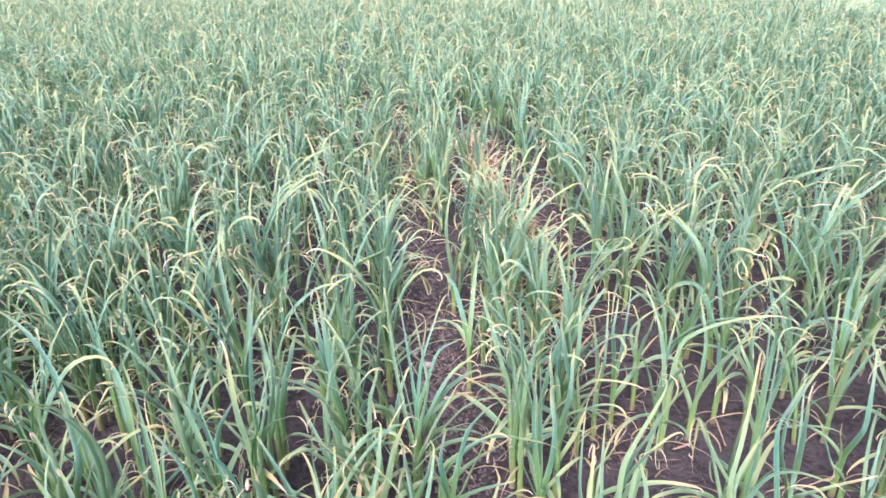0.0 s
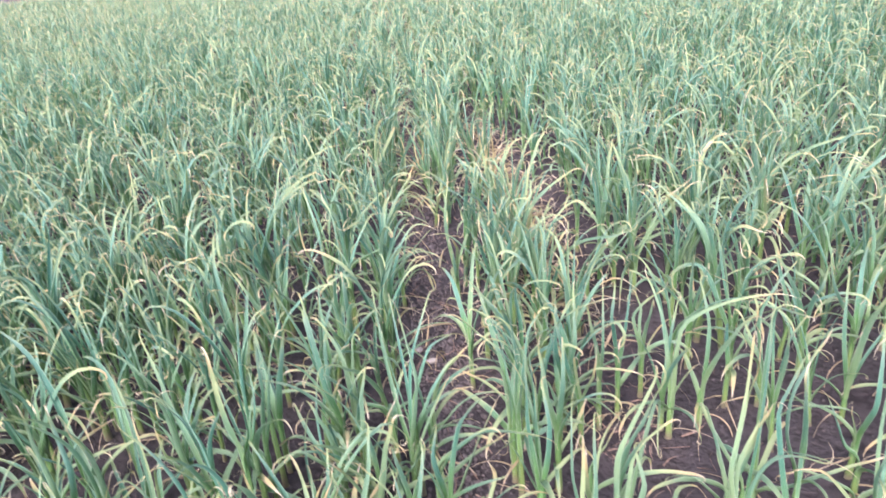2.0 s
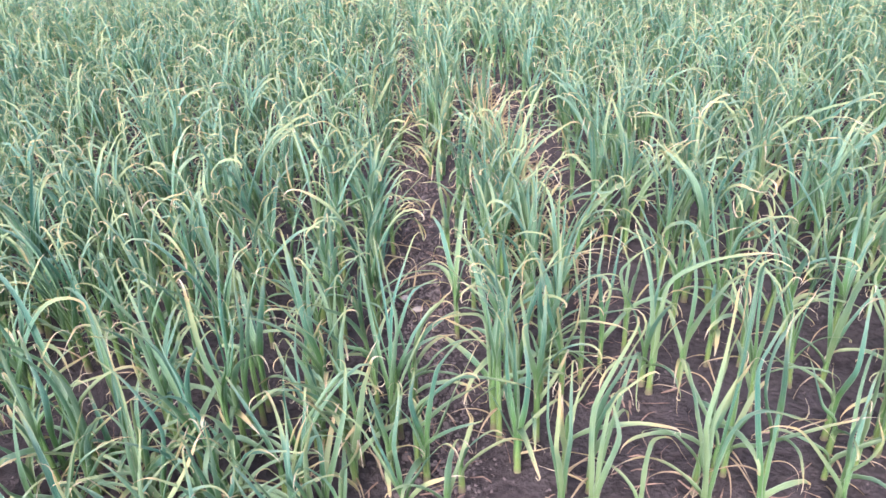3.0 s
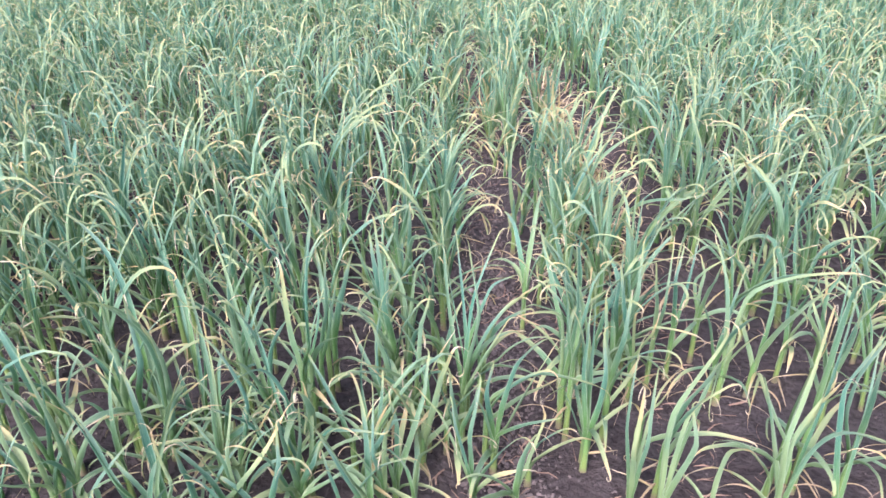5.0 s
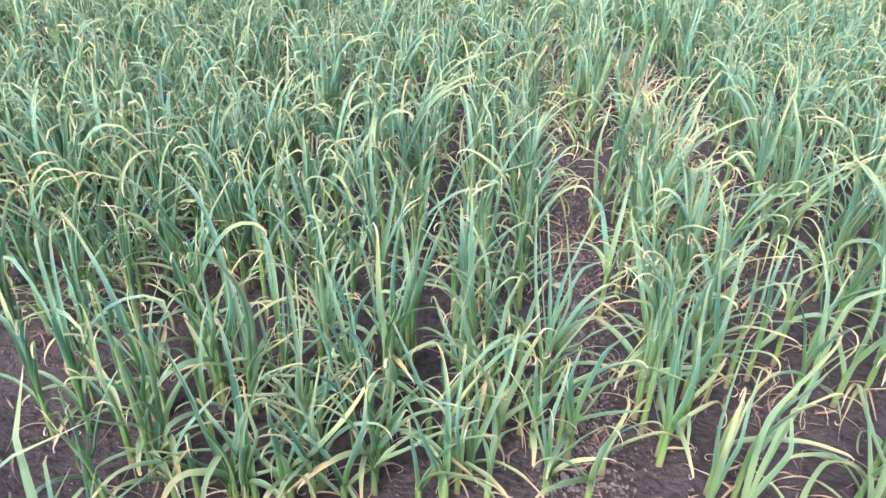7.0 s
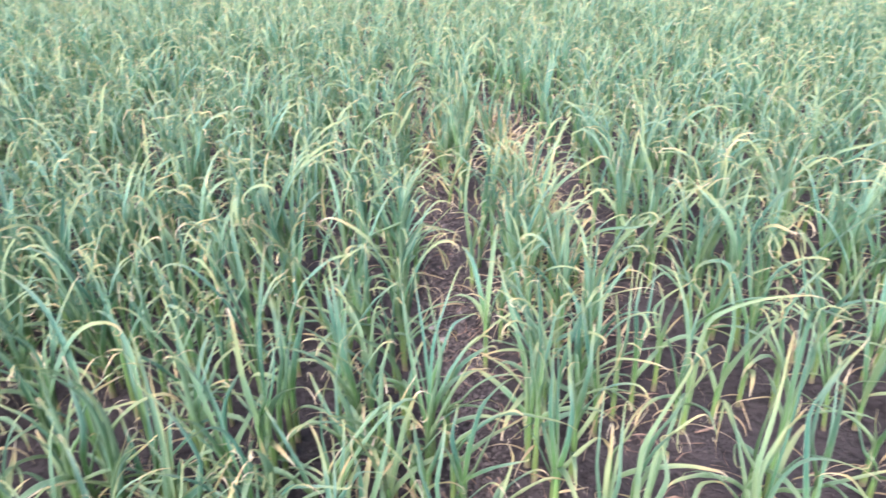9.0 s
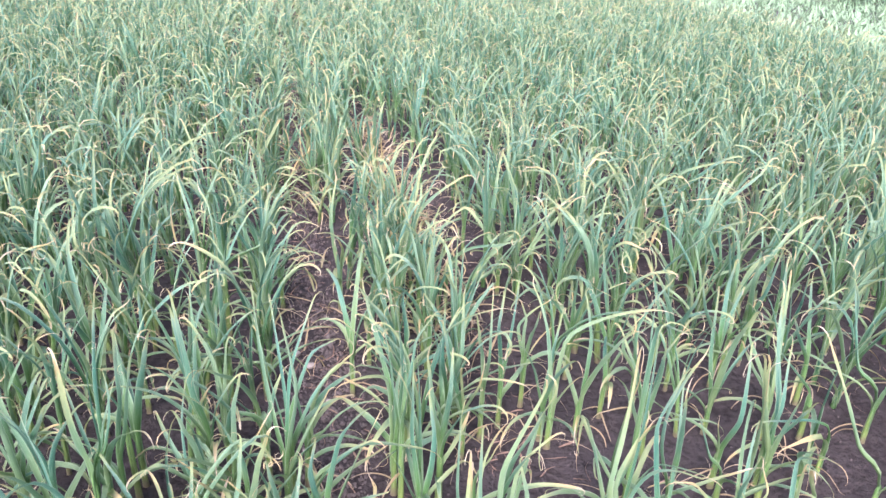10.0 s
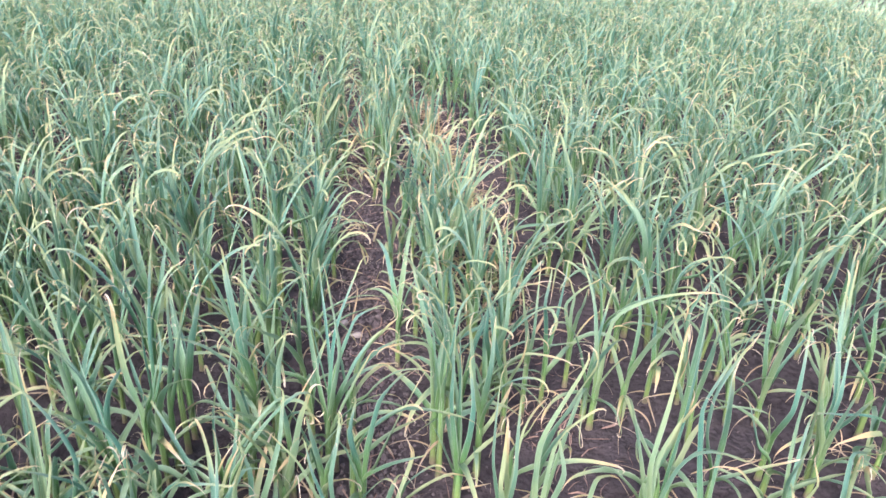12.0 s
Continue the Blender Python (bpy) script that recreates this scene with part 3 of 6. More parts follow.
set_plant(0.742, 1.119, 0.15, [
    (0.124, 159, spec(0.352, 0.0178, 66, -70, 1.4, 4, 0.73, -17, 20, 0, 0.08, age=0.20)),
    (0.149, 242, spec(0.377, 0.0122, 71, 39, 1.9, -13, 0.66, -18, -12, 0, 0.08, age=0.10)),
], known=True)
set_plant(0.901, 1.213, 0.09, [
    (0.085, 151, spec(0.176, 0.0143, 29, 1, 2.0, -40, 0.23, 12, -11, 0, 0.08, age=0.10)),
], known=True)
set_plant(0.941, 1.186, 0.07, [
    (0.074, 168, spec(0.324, 0.0187, 90, 11, 2.1, -2, 0.59, 18, 0, 0, 0.30, age=0.80)),
], known=True)
set_plant(0.981, 1.445, 0.07, [
    (0.070, 252, spec(0.415, 0.0169, 74, 1, 2.0, 14, 0.57, 2, 15, 0, 0.10, age=0.60)),
], known=True)
set_plant(1.052, 1.311, 0.08, [
    (0.075, 252, spec(0.415, 0.0164, 86, 63, 2.2, -55, 0.27, -15, 16, 0, 0.08, age=0.20)),
    (0.050, 263, spec(0.307, 0.0140, 58, -9, 1.9, 2, 0.62, 10, -6, 0, 0.08, age=0.10)),
], known=True)
set_plant(0.681, 1.157, 0.08, [
    (0.059, 325, spec(0.290, 0.0154, 25, 30, 1.0, -30, 0.22, -6, 37, 0, 0.25, age=0.60)),
    (0.082, 303, spec(0.279, 0.0097, 74, 44, 1.8, 29, 0.45, -13, -0, 0, 0.12, age=0.40)),
], known=True)
set_plant(0.871, 1.153, 0.05, [
    (0.052, 160, spec(0.181, 0.0116, 25, 42, 2.3, 39, 0.59, -1, 4, 0, 0.30, age=0.50)),
], known=True)
set_plant(0.627, 1.596, 0.14, [
    (0.141, 333, spec(0.335, 0.0156, 60, 80, 1.5, -17, 0.68, -35, -2, 0, 0.12, age=0.30)),
], known=True)
set_plant(0.571, 1.438, 0.07, [
    (0.071, 266, spec(0.371, 0.0143, 66, 46, 1.8, -7, 0.60, 20, 12, 0, 0.08, age=0.10)),
], known=True)
set_plant(-0.142, 1.867, 0.19, [
    (0.153, 1, spec(0.295, 0.0132, 39, 146, 2.2, -34, 0.20, 32, -22, 0, 0.15, age=0.60)),
    (0.188, 5, spec(0.278, 0.0147, 25, 42, 1.0, -49, 0.29, 42, 15, 0, 0.15, age=0.60)),
], known=True)
set_plant(-0.238, 1.891, 0.21, [
    (0.206, 4, spec(0.472, 0.0177, 25, 29, 2.8, -46, 0.34, 158, -4, 0, 0.15, age=0.40)),
], known=True)
set_plant(0.162, 1.742, 0.13, [
    (0.127, 183, spec(0.202, 0.0111, 42, 35, 2.3, 100, 0.61, 3, -12, 0, 0.35, age=0.80)),
], known=True)
set_plant(-0.271, 1.824, 0.09, [
    (0.094, 194, spec(0.365, 0.0178, 74, 31, 2.0, -10, 0.61, -6, -1, 0, 0.06, age=0.00)),
], known=True)
set_plant(-0.357, 1.787, 0.15, [
    (0.145, 206, spec(0.193, 0.0190, 54, -7, 2.0, 3, 0.62, 14, -2, 0, 0.15, age=0.60)),
], known=True)
set_plant(0.976, 2.102, 0.17, [
    (0.167, 332, spec(0.324, 0.0170, 64, 45, 1.7, 20, 0.49, -18, 1, 0, 0.12, age=0.30)),
], known=True)
set_plant(0.873, 1.857, 0.13, [
    (0.127, 332, spec(0.387, 0.0183, 25, 12, 2.1, -35, 0.24, 33, 10, 0, 0.06, age=0.00)),
], known=True)
set_plant(0.427, 1.851, 0.16, [
    (0.159, 343, spec(0.461, 0.0129, 30, 30, 1.7, -33, 0.20, 4, 12, 0, 0.20, age=0.50)),
], known=True)
set_plant(-0.487, 0.831, 0.09, [
    (0.093, 218, spec(0.401, 0.0128, 71, 9, 2.0, -12, 0.28, -4, -6, 0, 0.08, age=0.10)),
], known=True)
set_plant(-0.868, 1.083, 0.13, [
    (0.130, 242, spec(0.352, 0.0173, 77, -9, 1.9, 6, 0.66, 6, 1, 0, 0.06, age=0.00)),
], known=True)
set_plant(-0.720, 1.127, 0.15, [
    (0.145, 243, spec(0.231, 0.0096, 65, 23, 2.0, -38, 0.70, 6, 3, 0, 0.30, age=0.60)),
], known=True)
set_plant(-0.606, 1.123, 0.19, [
    (0.190, 302, spec(0.440, 0.0109, 60, 58, 2.0, -15, 0.53, 27, -42, 0, 0.12, age=0.40)),
], known=True)
set_plant(-0.633, 1.042, 0.18, [
    (0.182, 31, spec(0.216, 0.0133, 44, 69, 2.1, -36, 0.20, -19, 5, 0, 0.08, age=0.20)),
], known=True)
set_plant(-0.483, 1.239, 0.13, [
    (0.133, 227, spec(0.345, 0.0093, 59, -6, 2.0, 96, 0.75, 4, 30, 0, 0.30, age=0.50)),
], known=True)
set_plant(-0.582, 1.209, 0.13, [
    (0.125, 114, spec(0.459, 0.0122, 62, 125, 1.5, 37, 0.80, 30, 59, 0, 0.15, age=0.30)),
], known=True)
set_plant(-0.697, 1.355, 0.20, [
    (0.198, 76, spec(0.269, 0.0116, 91, 1, 2.0, -3, 0.62, -7, 0, 0, 0.12, age=0.30)),
], known=True)
set_plant(-0.870, 1.302, 0.15, [
    (0.147, 28, spec(0.263, 0.0135, 45, -60, 1.3, -70, 0.83, -70, 25, 0, 0.12, age=0.30)),
], known=True)
set_plant(-0.670, 1.162, 0.14, [
    (0.139, 122, spec(0.460, 0.0145, 68, 50, 1.9, 13, 0.60, -10, 55, 0, 0.08, age=0.10)),
], known=True)
set_plant(-0.890, 1.346, 0.17, [
    (0.168, 205, spec(0.370, 0.0123, 70, 28, 2.1, 33, 0.54, -11, 0, 0, 0.15, age=0.60)),
], known=True)
set_plant(-0.873, 1.025, 0.14, [
    (0.139, 337, spec(0.362, 0.0118, 56, 17, 2.1, 14, 0.80, 44, -80, 0, 0.08, age=0.10)),
], known=True)
set_plant(-1.103, 1.229, 0.13, [
    (0.127, 48, spec(0.304, 0.0128, 50, 75, 2.8, 84, 0.50, -6, 9, 0, 0.10, age=0.20)),
], known=True)
set_plant(-1.273, 1.332, 0.15, [
    (0.149, 43, spec(0.195, 0.0156, 25, 95, 2.4, -56, 0.29, 64, -3, 0, 0.10, age=0.10)),
], known=True)
set_plant(-0.664, 0.834, 0.14, [
    (0.140, 300, spec(0.351, 0.0102, 82, 28, 2.1, 26, 0.62, -14, 36, 0, 0.10, age=0.90)),
    (0.131, 271, spec(0.223, 0.0146, 44, -24, 1.8, 10, 0.65, 13, -10, 0, 0.10, age=0.90)),
], known=True)
set_plant(-0.737, 0.762, 0.07, [
    (0.069, 48, spec(0.274, 0.0130, 59, 50, 2.1, -21, 0.20, 28, 4, 0, 0.06, age=0.10)),
    (0.074, 11, spec(0.227, 0.0130, 88, 1, 2.0, -9, 0.47, -1, 1, 0, 0.06, age=0.00)),
], known=True)
set_plant(-0.600, 0.938, 0.10, [
    (0.102, 224, spec(0.232, 0.0098, 52, 30, 2.0, -28, 0.20, -9, -5, 0, 0.35, age=0.50)),
], known=True)
set_plant(-0.730, 0.857, 0.11, [
    (0.110, 304, spec(0.333, 0.0107, 73, 30, 2.1, -35, 0.41, 46, -18, 0, 0.12, age=0.70)),
], known=True)
set_plant(-0.762, 1.005, 0.11, [
    (0.114, 309, spec(0.397, 0.0114, 69, 76, 1.7, -13, 0.62, -1, -30, 0, 0.06, age=0.00)),
], known=True)
set_plant(-0.658, 0.843, 0.05, [
    (0.050, 36, spec(0.162, 0.0110, 39, 36, 1.9, 21, 0.54, -18, 1, 0, 0.15, age=0.50)),
], known=True)
set_plant(-0.503, 0.908, 0.13, [
    (0.134, 11, spec(0.280, 0.0141, 69, -4, 2.0, 3, 0.55, -8, -3, 0, 0.25, age=0.60)),
], known=True)
set_plant(-0.568, 1.044, 0.12, [
    (0.123, 29, spec(0.192, 0.0090, 39, 49, 2.2, -11, 0.48, 23, 3, 0, 0.40, age=0.60)),
], known=True)
set_plant(-0.389, 0.859, 0.07, [
    (0.075, 22, spec(0.286, 0.0149, 27, -18, 1.9, -20, 0.20, 28, 33, 0, 0.35, age=0.70)),
], known=True)
set_plant(-0.346, 0.910, 0.08, [
    (0.083, 216, spec(0.219, 0.0090, 46, 7, 2.0, -25, 0.20, -11, -8, 0, 0.40, age=0.60)),
], known=True)
set_plant(-0.350, 0.870, 0.08, [
    (0.081, 250, spec(0.216, 0.0157, 70, -3, 2.0, 8, 0.53, 3, 10, 0, 0.06, age=0.00)),
], known=True)
set_plant(-0.453, 0.841, 0.06, [
    (0.064, 129, spec(0.359, 0.0161, 74, 55, 2.1, -30, 0.46, 20, 15, 0, 0.06, age=0.00)),
], known=True)
set_plant(-0.562, 0.823, 0.07, [
    (0.067, 227, spec(0.170, 0.0084, 38, 51, 2.1, -28, 0.28, -12, -11, 0, 0.30, age=0.50)),
], known=True)
set_plant(-0.250, 0.924, 0.06, [
    (0.061, 13, spec(0.256, 0.0110, 33, -14, 1.9, 24, 0.57, 5, 18, 0, 0.20, age=0.50)),
], known=True)
set_plant(-0.115, 0.935, 0.08, [
    (0.079, 203, spec(0.316, 0.0096, 57, 18, 2.0, -18, 0.20, 111, 19, 0, 0.20, age=0.50)),
], known=True)
set_plant(-0.124, 1.029, 0.14, [
    (0.138, 20, spec(0.344, 0.0137, 63, 77, 2.2, 75, 0.69, 24, 8, 0, 0.12, age=0.45)),
], known=True)
set_plant(-0.041, 0.969, 0.08, [
    (0.084, 313, spec(0.433, 0.0113, 74, -4, 2.0, 23, 0.29, 39, -28, 0, 0.40, age=0.50)),
], known=True)
set_plant(-0.010, 1.156, 0.09, [
    (0.095, 201, spec(0.250, 0.0097, 25, -6, 2.1, -21, 0.31, 64, -29, 0, 0.40, age=0.60)),
], known=True)
set_plant(-0.147, 1.185, 0.11, [
    (0.113, 195, spec(0.147, 0.0110, 52, 26, 2.2, 70, 0.65, 4, -3, 0, 0.12, age=0.60)),
], known=True)
set_plant(-0.300, 1.176, 0.15, [
    (0.148, 314, spec(0.347, 0.0149, 64, 66, 1.8, -10, 0.67, -7, -0, 0, 0.12, age=0.60)),
], known=True)
set_plant(-0.042, 1.330, 0.14, [
    (0.135, 193, spec(0.311, 0.0139, 25, 88, 2.6, -42, 0.28, 37, 4, 0, 0.15, age=0.40)),
], known=True)
set_plant(1.142, 1.464, 0.10, [
    (0.101, 149, spec(0.431, 0.0139, 92, 58, 2.5, -12, 0.58, 88, 7, 0, 0.12, age=0.30)),
], known=True)
set_plant(1.235, 1.185, 0.07, [
    (0.072, 144, spec(0.403, 0.0183, 30, 6, 1.8, -35, 0.20, 91, -30, 0, 0.30, age=0.60)),
], known=True)
set_plant(1.160, 1.306, 0.06, [
    (0.061, 137, spec(0.355, 0.0174, 88, -19, 1.8, -17, 0.69, 5, -2, 0, 0.06, age=0.00)),
], known=True)
set_plant(1.184, 1.530, 0.14, [
    (0.136, 140, spec(0.262, 0.0116, 80, -70, 1.4, -24, 0.59, -70, -4, 0, 0.30, age=0.40)),
], known=True)
set_plant(1.357, 1.395, 0.13, [
    (0.127, 142, spec(0.374, 0.0188, 27, -12, 1.8, -44, 0.22, 45, -21, 0, 0.06, age=0.10)),
], known=True)
set_plant(1.056, 1.192, 0.09, [
    (0.095, 212, spec(0.340, 0.0132, 48, 21, 2.0, 9, 0.68, 16, 77, 0, 0.15, age=0.40)),
], known=True)
set_plant(1.052, 1.132, 0.09, [
    (0.088, 189, spec(0.170, 0.0145, 62, 14, 2.2, 66, 0.77, 53, 80, 0, 0.50, age=0.80)),
], known=True)
set_plant(-0.322, 1.216, 0.14, [
    (0.140, 352, spec(0.438, 0.0084, 89, 26, 1.9, -8, 0.68, -20, 1, 0, 0.05, -50)),
    (0.020, 314, spec(0.277, 0.0136, 43, 54, 1.4, -17, 0.62, 4, 8, 0, 0.05, 40)),
])
set_plant(-0.293, 1.211, 0.14, [
    (0.140, 314, spec(0.397, 0.0100, 75, 32, 1.6, -25, 0.52, 0, 5, 0, 0.05, -20)),
    (0.140, 328, spec(0.340, 0.0087, 68, -19, 1.6, 9, 0.60, 12, -5, 0, 0.05, -30)),
])
set_plant(-0.297, 1.316, 0.13, [
    (0.115, 121, spec(0.287, 0.0178, 58, 53, 1.7, -1, 0.60, 35, -10, 0, 0.05, 0)),
    (0.130, 320, spec(0.348, 0.0167, 74, 26, 1.7, -11, 0.64, -12, 0, 0, 0.03, -30)),
])
set_plant(-0.485, 1.107, 0.10, [
    (0.100, 317, spec(0.291, 0.0060, 73, 15, 1.9, 38, 0.47, 1, 8, 0, 0.90, 10)),
])
set_plant(-0.371, 1.115, 0.12, [
    (0.120, 265, spec(0.248, 0.0107, 71, 29, 1.9, 4, 0.61, 1, 6, 0, 0.05, 50)),
    (0.100, 164, spec(0.445, 0.0105, 92, 46, 1.0, -19, 0.53, -30, -14, 0, 0.05, -30)),
    (0.100, 21, spec(0.351, 0.0062, 83, -40, 1.2, -6, 0.48, -18, 0, 0, 0.10, -60)),
    (0.120, 14, spec(0.278, 0.0135, 89, 45, 1.8, 7, 0.55, -4, 1, 0, 0.05, -70)),
])
set_plant(-0.256, 1.004, 0.05, [
    (0.050, 71, spec(0.257, 0.0084, 80, 4, 1.8, -22, 0.56, 0, 1, 0, 0.45, 40)),
])
set_plant(-0.396, 0.996, 0.05, [
    (0.050, 350, spec(0.286, 0.0064, 63, 4, 1.8, 1, 0.59, 13, -4, 0, 0.85, -60)),
    (0.050, 13, spec(0.407, 0.0100, 74, -39, 2.1, -18, 0.42, -4, 11, 0, 0.05, -60)),
])
set_plant(-0.584, 1.074, 0.10, [
    (0.100, 352, spec(0.185, 0.0080, 48, 13, 1.9, -4, 0.58, 0, -2, 0, 0.60, -70)),
])
set_plant(-0.428, 0.995, 0.05, [
    (0.050, 111, spec(0.440, 0.0116, 61, -2, 1.8, -3, 0.60, 23, 30, 0, 0.05, 0)),
    (0.050, 103, spec(0.392, 0.0060, 78, 9, 1.9, -14, 0.55, 84, -3, 0, 0.50, 20)),
])
set_plant(-0.488, 1.223, 0.15, [
    (0.150, 342, spec(0.322, 0.0113, 91, 27, 1.9, 4, 0.59, -7, 0, 0, 0.05, -40)),
    (0.137, 341, spec(0.237, 0.0125, 52, -7, 1.8, -5, 0.62, 1, -8, 0, 0.05, -60)),
    (0.108, 287, spec(0.245, 0.0077, 43, -11, 1.8, -34, 0.56, -18, -3, 0, 0.50, 40)),
])
set_plant(-0.561, 1.458, 0.15, [
    (0.150, 318, spec(0.337, 0.0095, 70, 36, 1.7, -13, 0.61, -6, 2, 0, 0.10, -20)),
    (0.150, 33, spec(0.243, 0.0095, 78, -14, 1.8, -33, 0.59, -26, 2, 0, 0.50, 70)),
    (0.150, 310, spec(0.323, 0.0137, 68, 57, 1.3, 61, 0.78, 3, -80, 0, 0.10, 40)),
    (0.150, 316, spec(0.306, 0.0077, 51, 27, 1.8, 9, 0.53, -3, 6, 0, 0.50, -60)),
])
set_plant(0.016, 1.205, 0.13, [
    (0.130, 126, spec(0.410, 0.0106, 62, -22, 1.6, 3, 0.60, 34, -25, 0, 0.03, 0)),
    (0.130, 50, spec(0.409, 0.0085, 88, 25, 1.7, 16, 0.54, -15, 6, 0, 0.10, 30)),
    (0.130, 309, spec(0.419, 0.0108, 73, -8, 1.7, -33, 0.56, 22, -5, 0, 0.03, -20)),
    (0.109, 331, spec(0.305, 0.0066, 69, 13, 1.8, -5, 0.65, -17, -2, 0, 0.30, -60)),
])
set_plant(0.093, 1.120, 0.10, [
    (0.100, 329, spec(0.364, 0.0115, 82, 31, 1.9, 11, 0.57, 46, -5, 0, 0.08, -60)),
    (0.086, 320, spec(0.256, 0.0076, 50, 21, 1.8, -4, 0.63, -11, -1, 0, 0.10, 70)),
    (0.100, 236, spec(0.220, 0.0124, 76, -13, 1.7, -23, 0.60, 5, -2, 0, 0.03, 40)),
])
set_plant(0.143, 1.024, 0.05, [
    (0.050, 53, spec(0.234, 0.0080, 61, 12, 1.8, -59, 0.68, -43, 7, 0, 0.60, 20)),
])
set_plant(0.224, 1.271, 0.15, [
    (0.150, 346, spec(0.356, 0.0079, 78, -13, 1.6, 24, 0.68, 8, 0, 0, 0.03, -70)),
    (0.150, 229, spec(0.332, 0.0090, 87, 43, 2.1, 45, 0.48, 8, -4, 0, 0.45, 70)),
    (0.150, 352, spec(0.370, 0.0117, 81, -33, 1.4, 7, 0.65, 10, 0, 0, 0.05, -70)),
])
set_plant(0.258, 1.537, 0.14, [
    (0.140, 243, spec(0.313, 0.0080, 62, 46, 1.6, -6, 0.60, 16, -6, 0, 0.20, 50)),
    (0.140, 169, spec(0.284, 0.0140, 92, 31, 1.7, -22, 0.61, -12, 0, 0, 0.10, -70)),
])
set_plant(0.042, 1.353, 0.12, [
    (0.120, 314, spec(0.327, 0.0092, 76, 61, 1.5, -15, 0.68, -6, 3, 0, 0.40, -60)),
])
set_plant(0.123, 1.613, 0.15, [
    (0.150, 80, spec(0.320, 0.0139, 64, 39, 1.8, 24, 0.59, 20, 4, 0, 0.10, 0)),
    (0.150, 115, spec(0.280, 0.0140, 60, 38, 1.8, 38, 0.57, 2, -3, 0, 0.10, -10)),
])
set_plant(-0.128, 1.183, 0.12, [
    (0.113, 337, spec(0.287, 0.0143, 72, 100, 1.6, 65, 0.72, 28, 1, 0, 0.25, 70)),
    (0.091, 246, spec(0.331, 0.0069, 61, -38, 1.7, -20, 0.31, 11, -7, 0, 0.10, 40)),
    (0.106, 257, spec(0.292, 0.0120, 88, 60, 1.6, -20, 0.65, -16, 0, 0, 0.05, 40)),
])
set_plant(-0.084, 1.206, 0.13, [
    (0.109, 246, spec(0.275, 0.0089, 54, 19, 1.9, 3, 0.62, 29, 6, 0, 0.25, 70)),
    (0.130, 316, spec(0.297, 0.0109, 81, -16, 1.7, 22, 0.56, 1, -1, 0, 0.05, -30)),
])
set_plant(-0.147, 1.298, 0.13, [
    (0.130, 238, spec(0.374, 0.0073, 76, 55, 2.0, 3, 0.63, 21, 0, 0, 0.10, 70)),
    (0.115, 227, spec(0.325, 0.0087, 71, 52, 1.7, -1, 0.61, 0, -5, 0, 0.10, -70)),
    (0.130, 267, spec(0.460, 0.0150, 66, 6, 1.8, -18, 0.35, 1, -1, 0, 0.03, 20)),
])
set_plant(-0.052, 1.110, 0.08, [
    (0.080, 248, spec(0.275, 0.0072, 69, 20, 1.8, -2, 0.61, -6, 3, 0, 0.50, 60)),
    (0.066, 347, spec(0.300, 0.0140, 75, -14, 1.6, 13, 0.63, 20, 0, 0, 0.30, -70)),
])
set_plant(-0.156, 1.009, 0.05, [
    (0.050, 328, spec(0.312, 0.0079, 72, 4, 1.8, 5, 0.56, 3, 0, 0, 0.70, -50)),
    (0.050, 333, spec(0.352, 0.0117, 66, 12, 1.9, 33, 0.67, 15, -7, 0, 0.03, -70)),
])
set_plant(0.063, 1.020, 0.05, [
    (0.050, 201, spec(0.326, 0.0060, 74, 9, 1.9, 7, 0.62, -4, 1, 0, 0.30, -70)),
    (0.050, 243, spec(0.338, 0.0070, 74, 4, 1.8, -9, 0.63, 26, 3, 0, 0.05, 40)),
    (0.050, 226, spec(0.313, 0.0101, 89, 22, 2.0, -22, 0.48, 12, 0, 0, 0.05, 40)),
])
set_plant(-0.173, 1.588, 0.15, [
    (0.150, 284, spec(0.348, 0.0132, 72, 35, 1.8, -16, 0.60, 32, 2, 0, 0.03, 0)),
    (0.126, 305, spec(0.308, 0.0091, 50, 39, 1.7, -5, 0.61, 21, -19, 0, 0.20, -50)),
    (0.102, 264, spec(0.304, 0.0111, 59, 23, 1.8, 16, 0.54, 15, -1, 0, 0.35, 50)),
])
set_plant(-0.061, 1.396, 0.12, [
    (0.112, 248, spec(0.341, 0.0111, 68, 61, 1.6, -16, 0.69, -3, -1, 0, 0.05, 70)),
])
set_plant(0.274, 1.145, 0.10, [
    (0.100, 183, spec(0.368, 0.0120, 80, -26, 1.5, 8, 0.65, 22, 0, 0, 0.05, 70)),
    (0.100, 331, spec(0.289, 0.0126, 79, -26, 1.6, -5, 0.57, -2, 0, 0, 0.05, -60)),
])
set_plant(0.315, 1.234, 0.15, [
    (0.150, 246, spec(0.320, 0.0128, 68, 22, 1.9, -17, 0.45, 1, -1, 0, 0.05, 20)),
    (0.150, 277, spec(0.339, 0.0137, 70, 12, 1.8, -23, 0.59, 25, -13, 0, 0.12, 0)),
])
set_plant(0.353, 1.035, 0.05, [
    (0.050, 252, spec(0.390, 0.0128, 74, 57, 2.2, -46, 0.51, 126, -5, 0, 0.50, 10)),
    (0.050, 228, spec(0.442, 0.0097, 76, -1, 1.8, -15, 0.52, -6, 3, 0, 0.05, 30)),
    (0.050, 280, spec(0.388, 0.0115, 81, 31, 2.0, -31, 0.49, 10, 0, 0, 0.05, -10)),
    (0.050, 70, spec(0.391, 0.0078, 78, 67, 2.1, 50, 0.54, 119, -14, 0, 0.65, 10)),
])
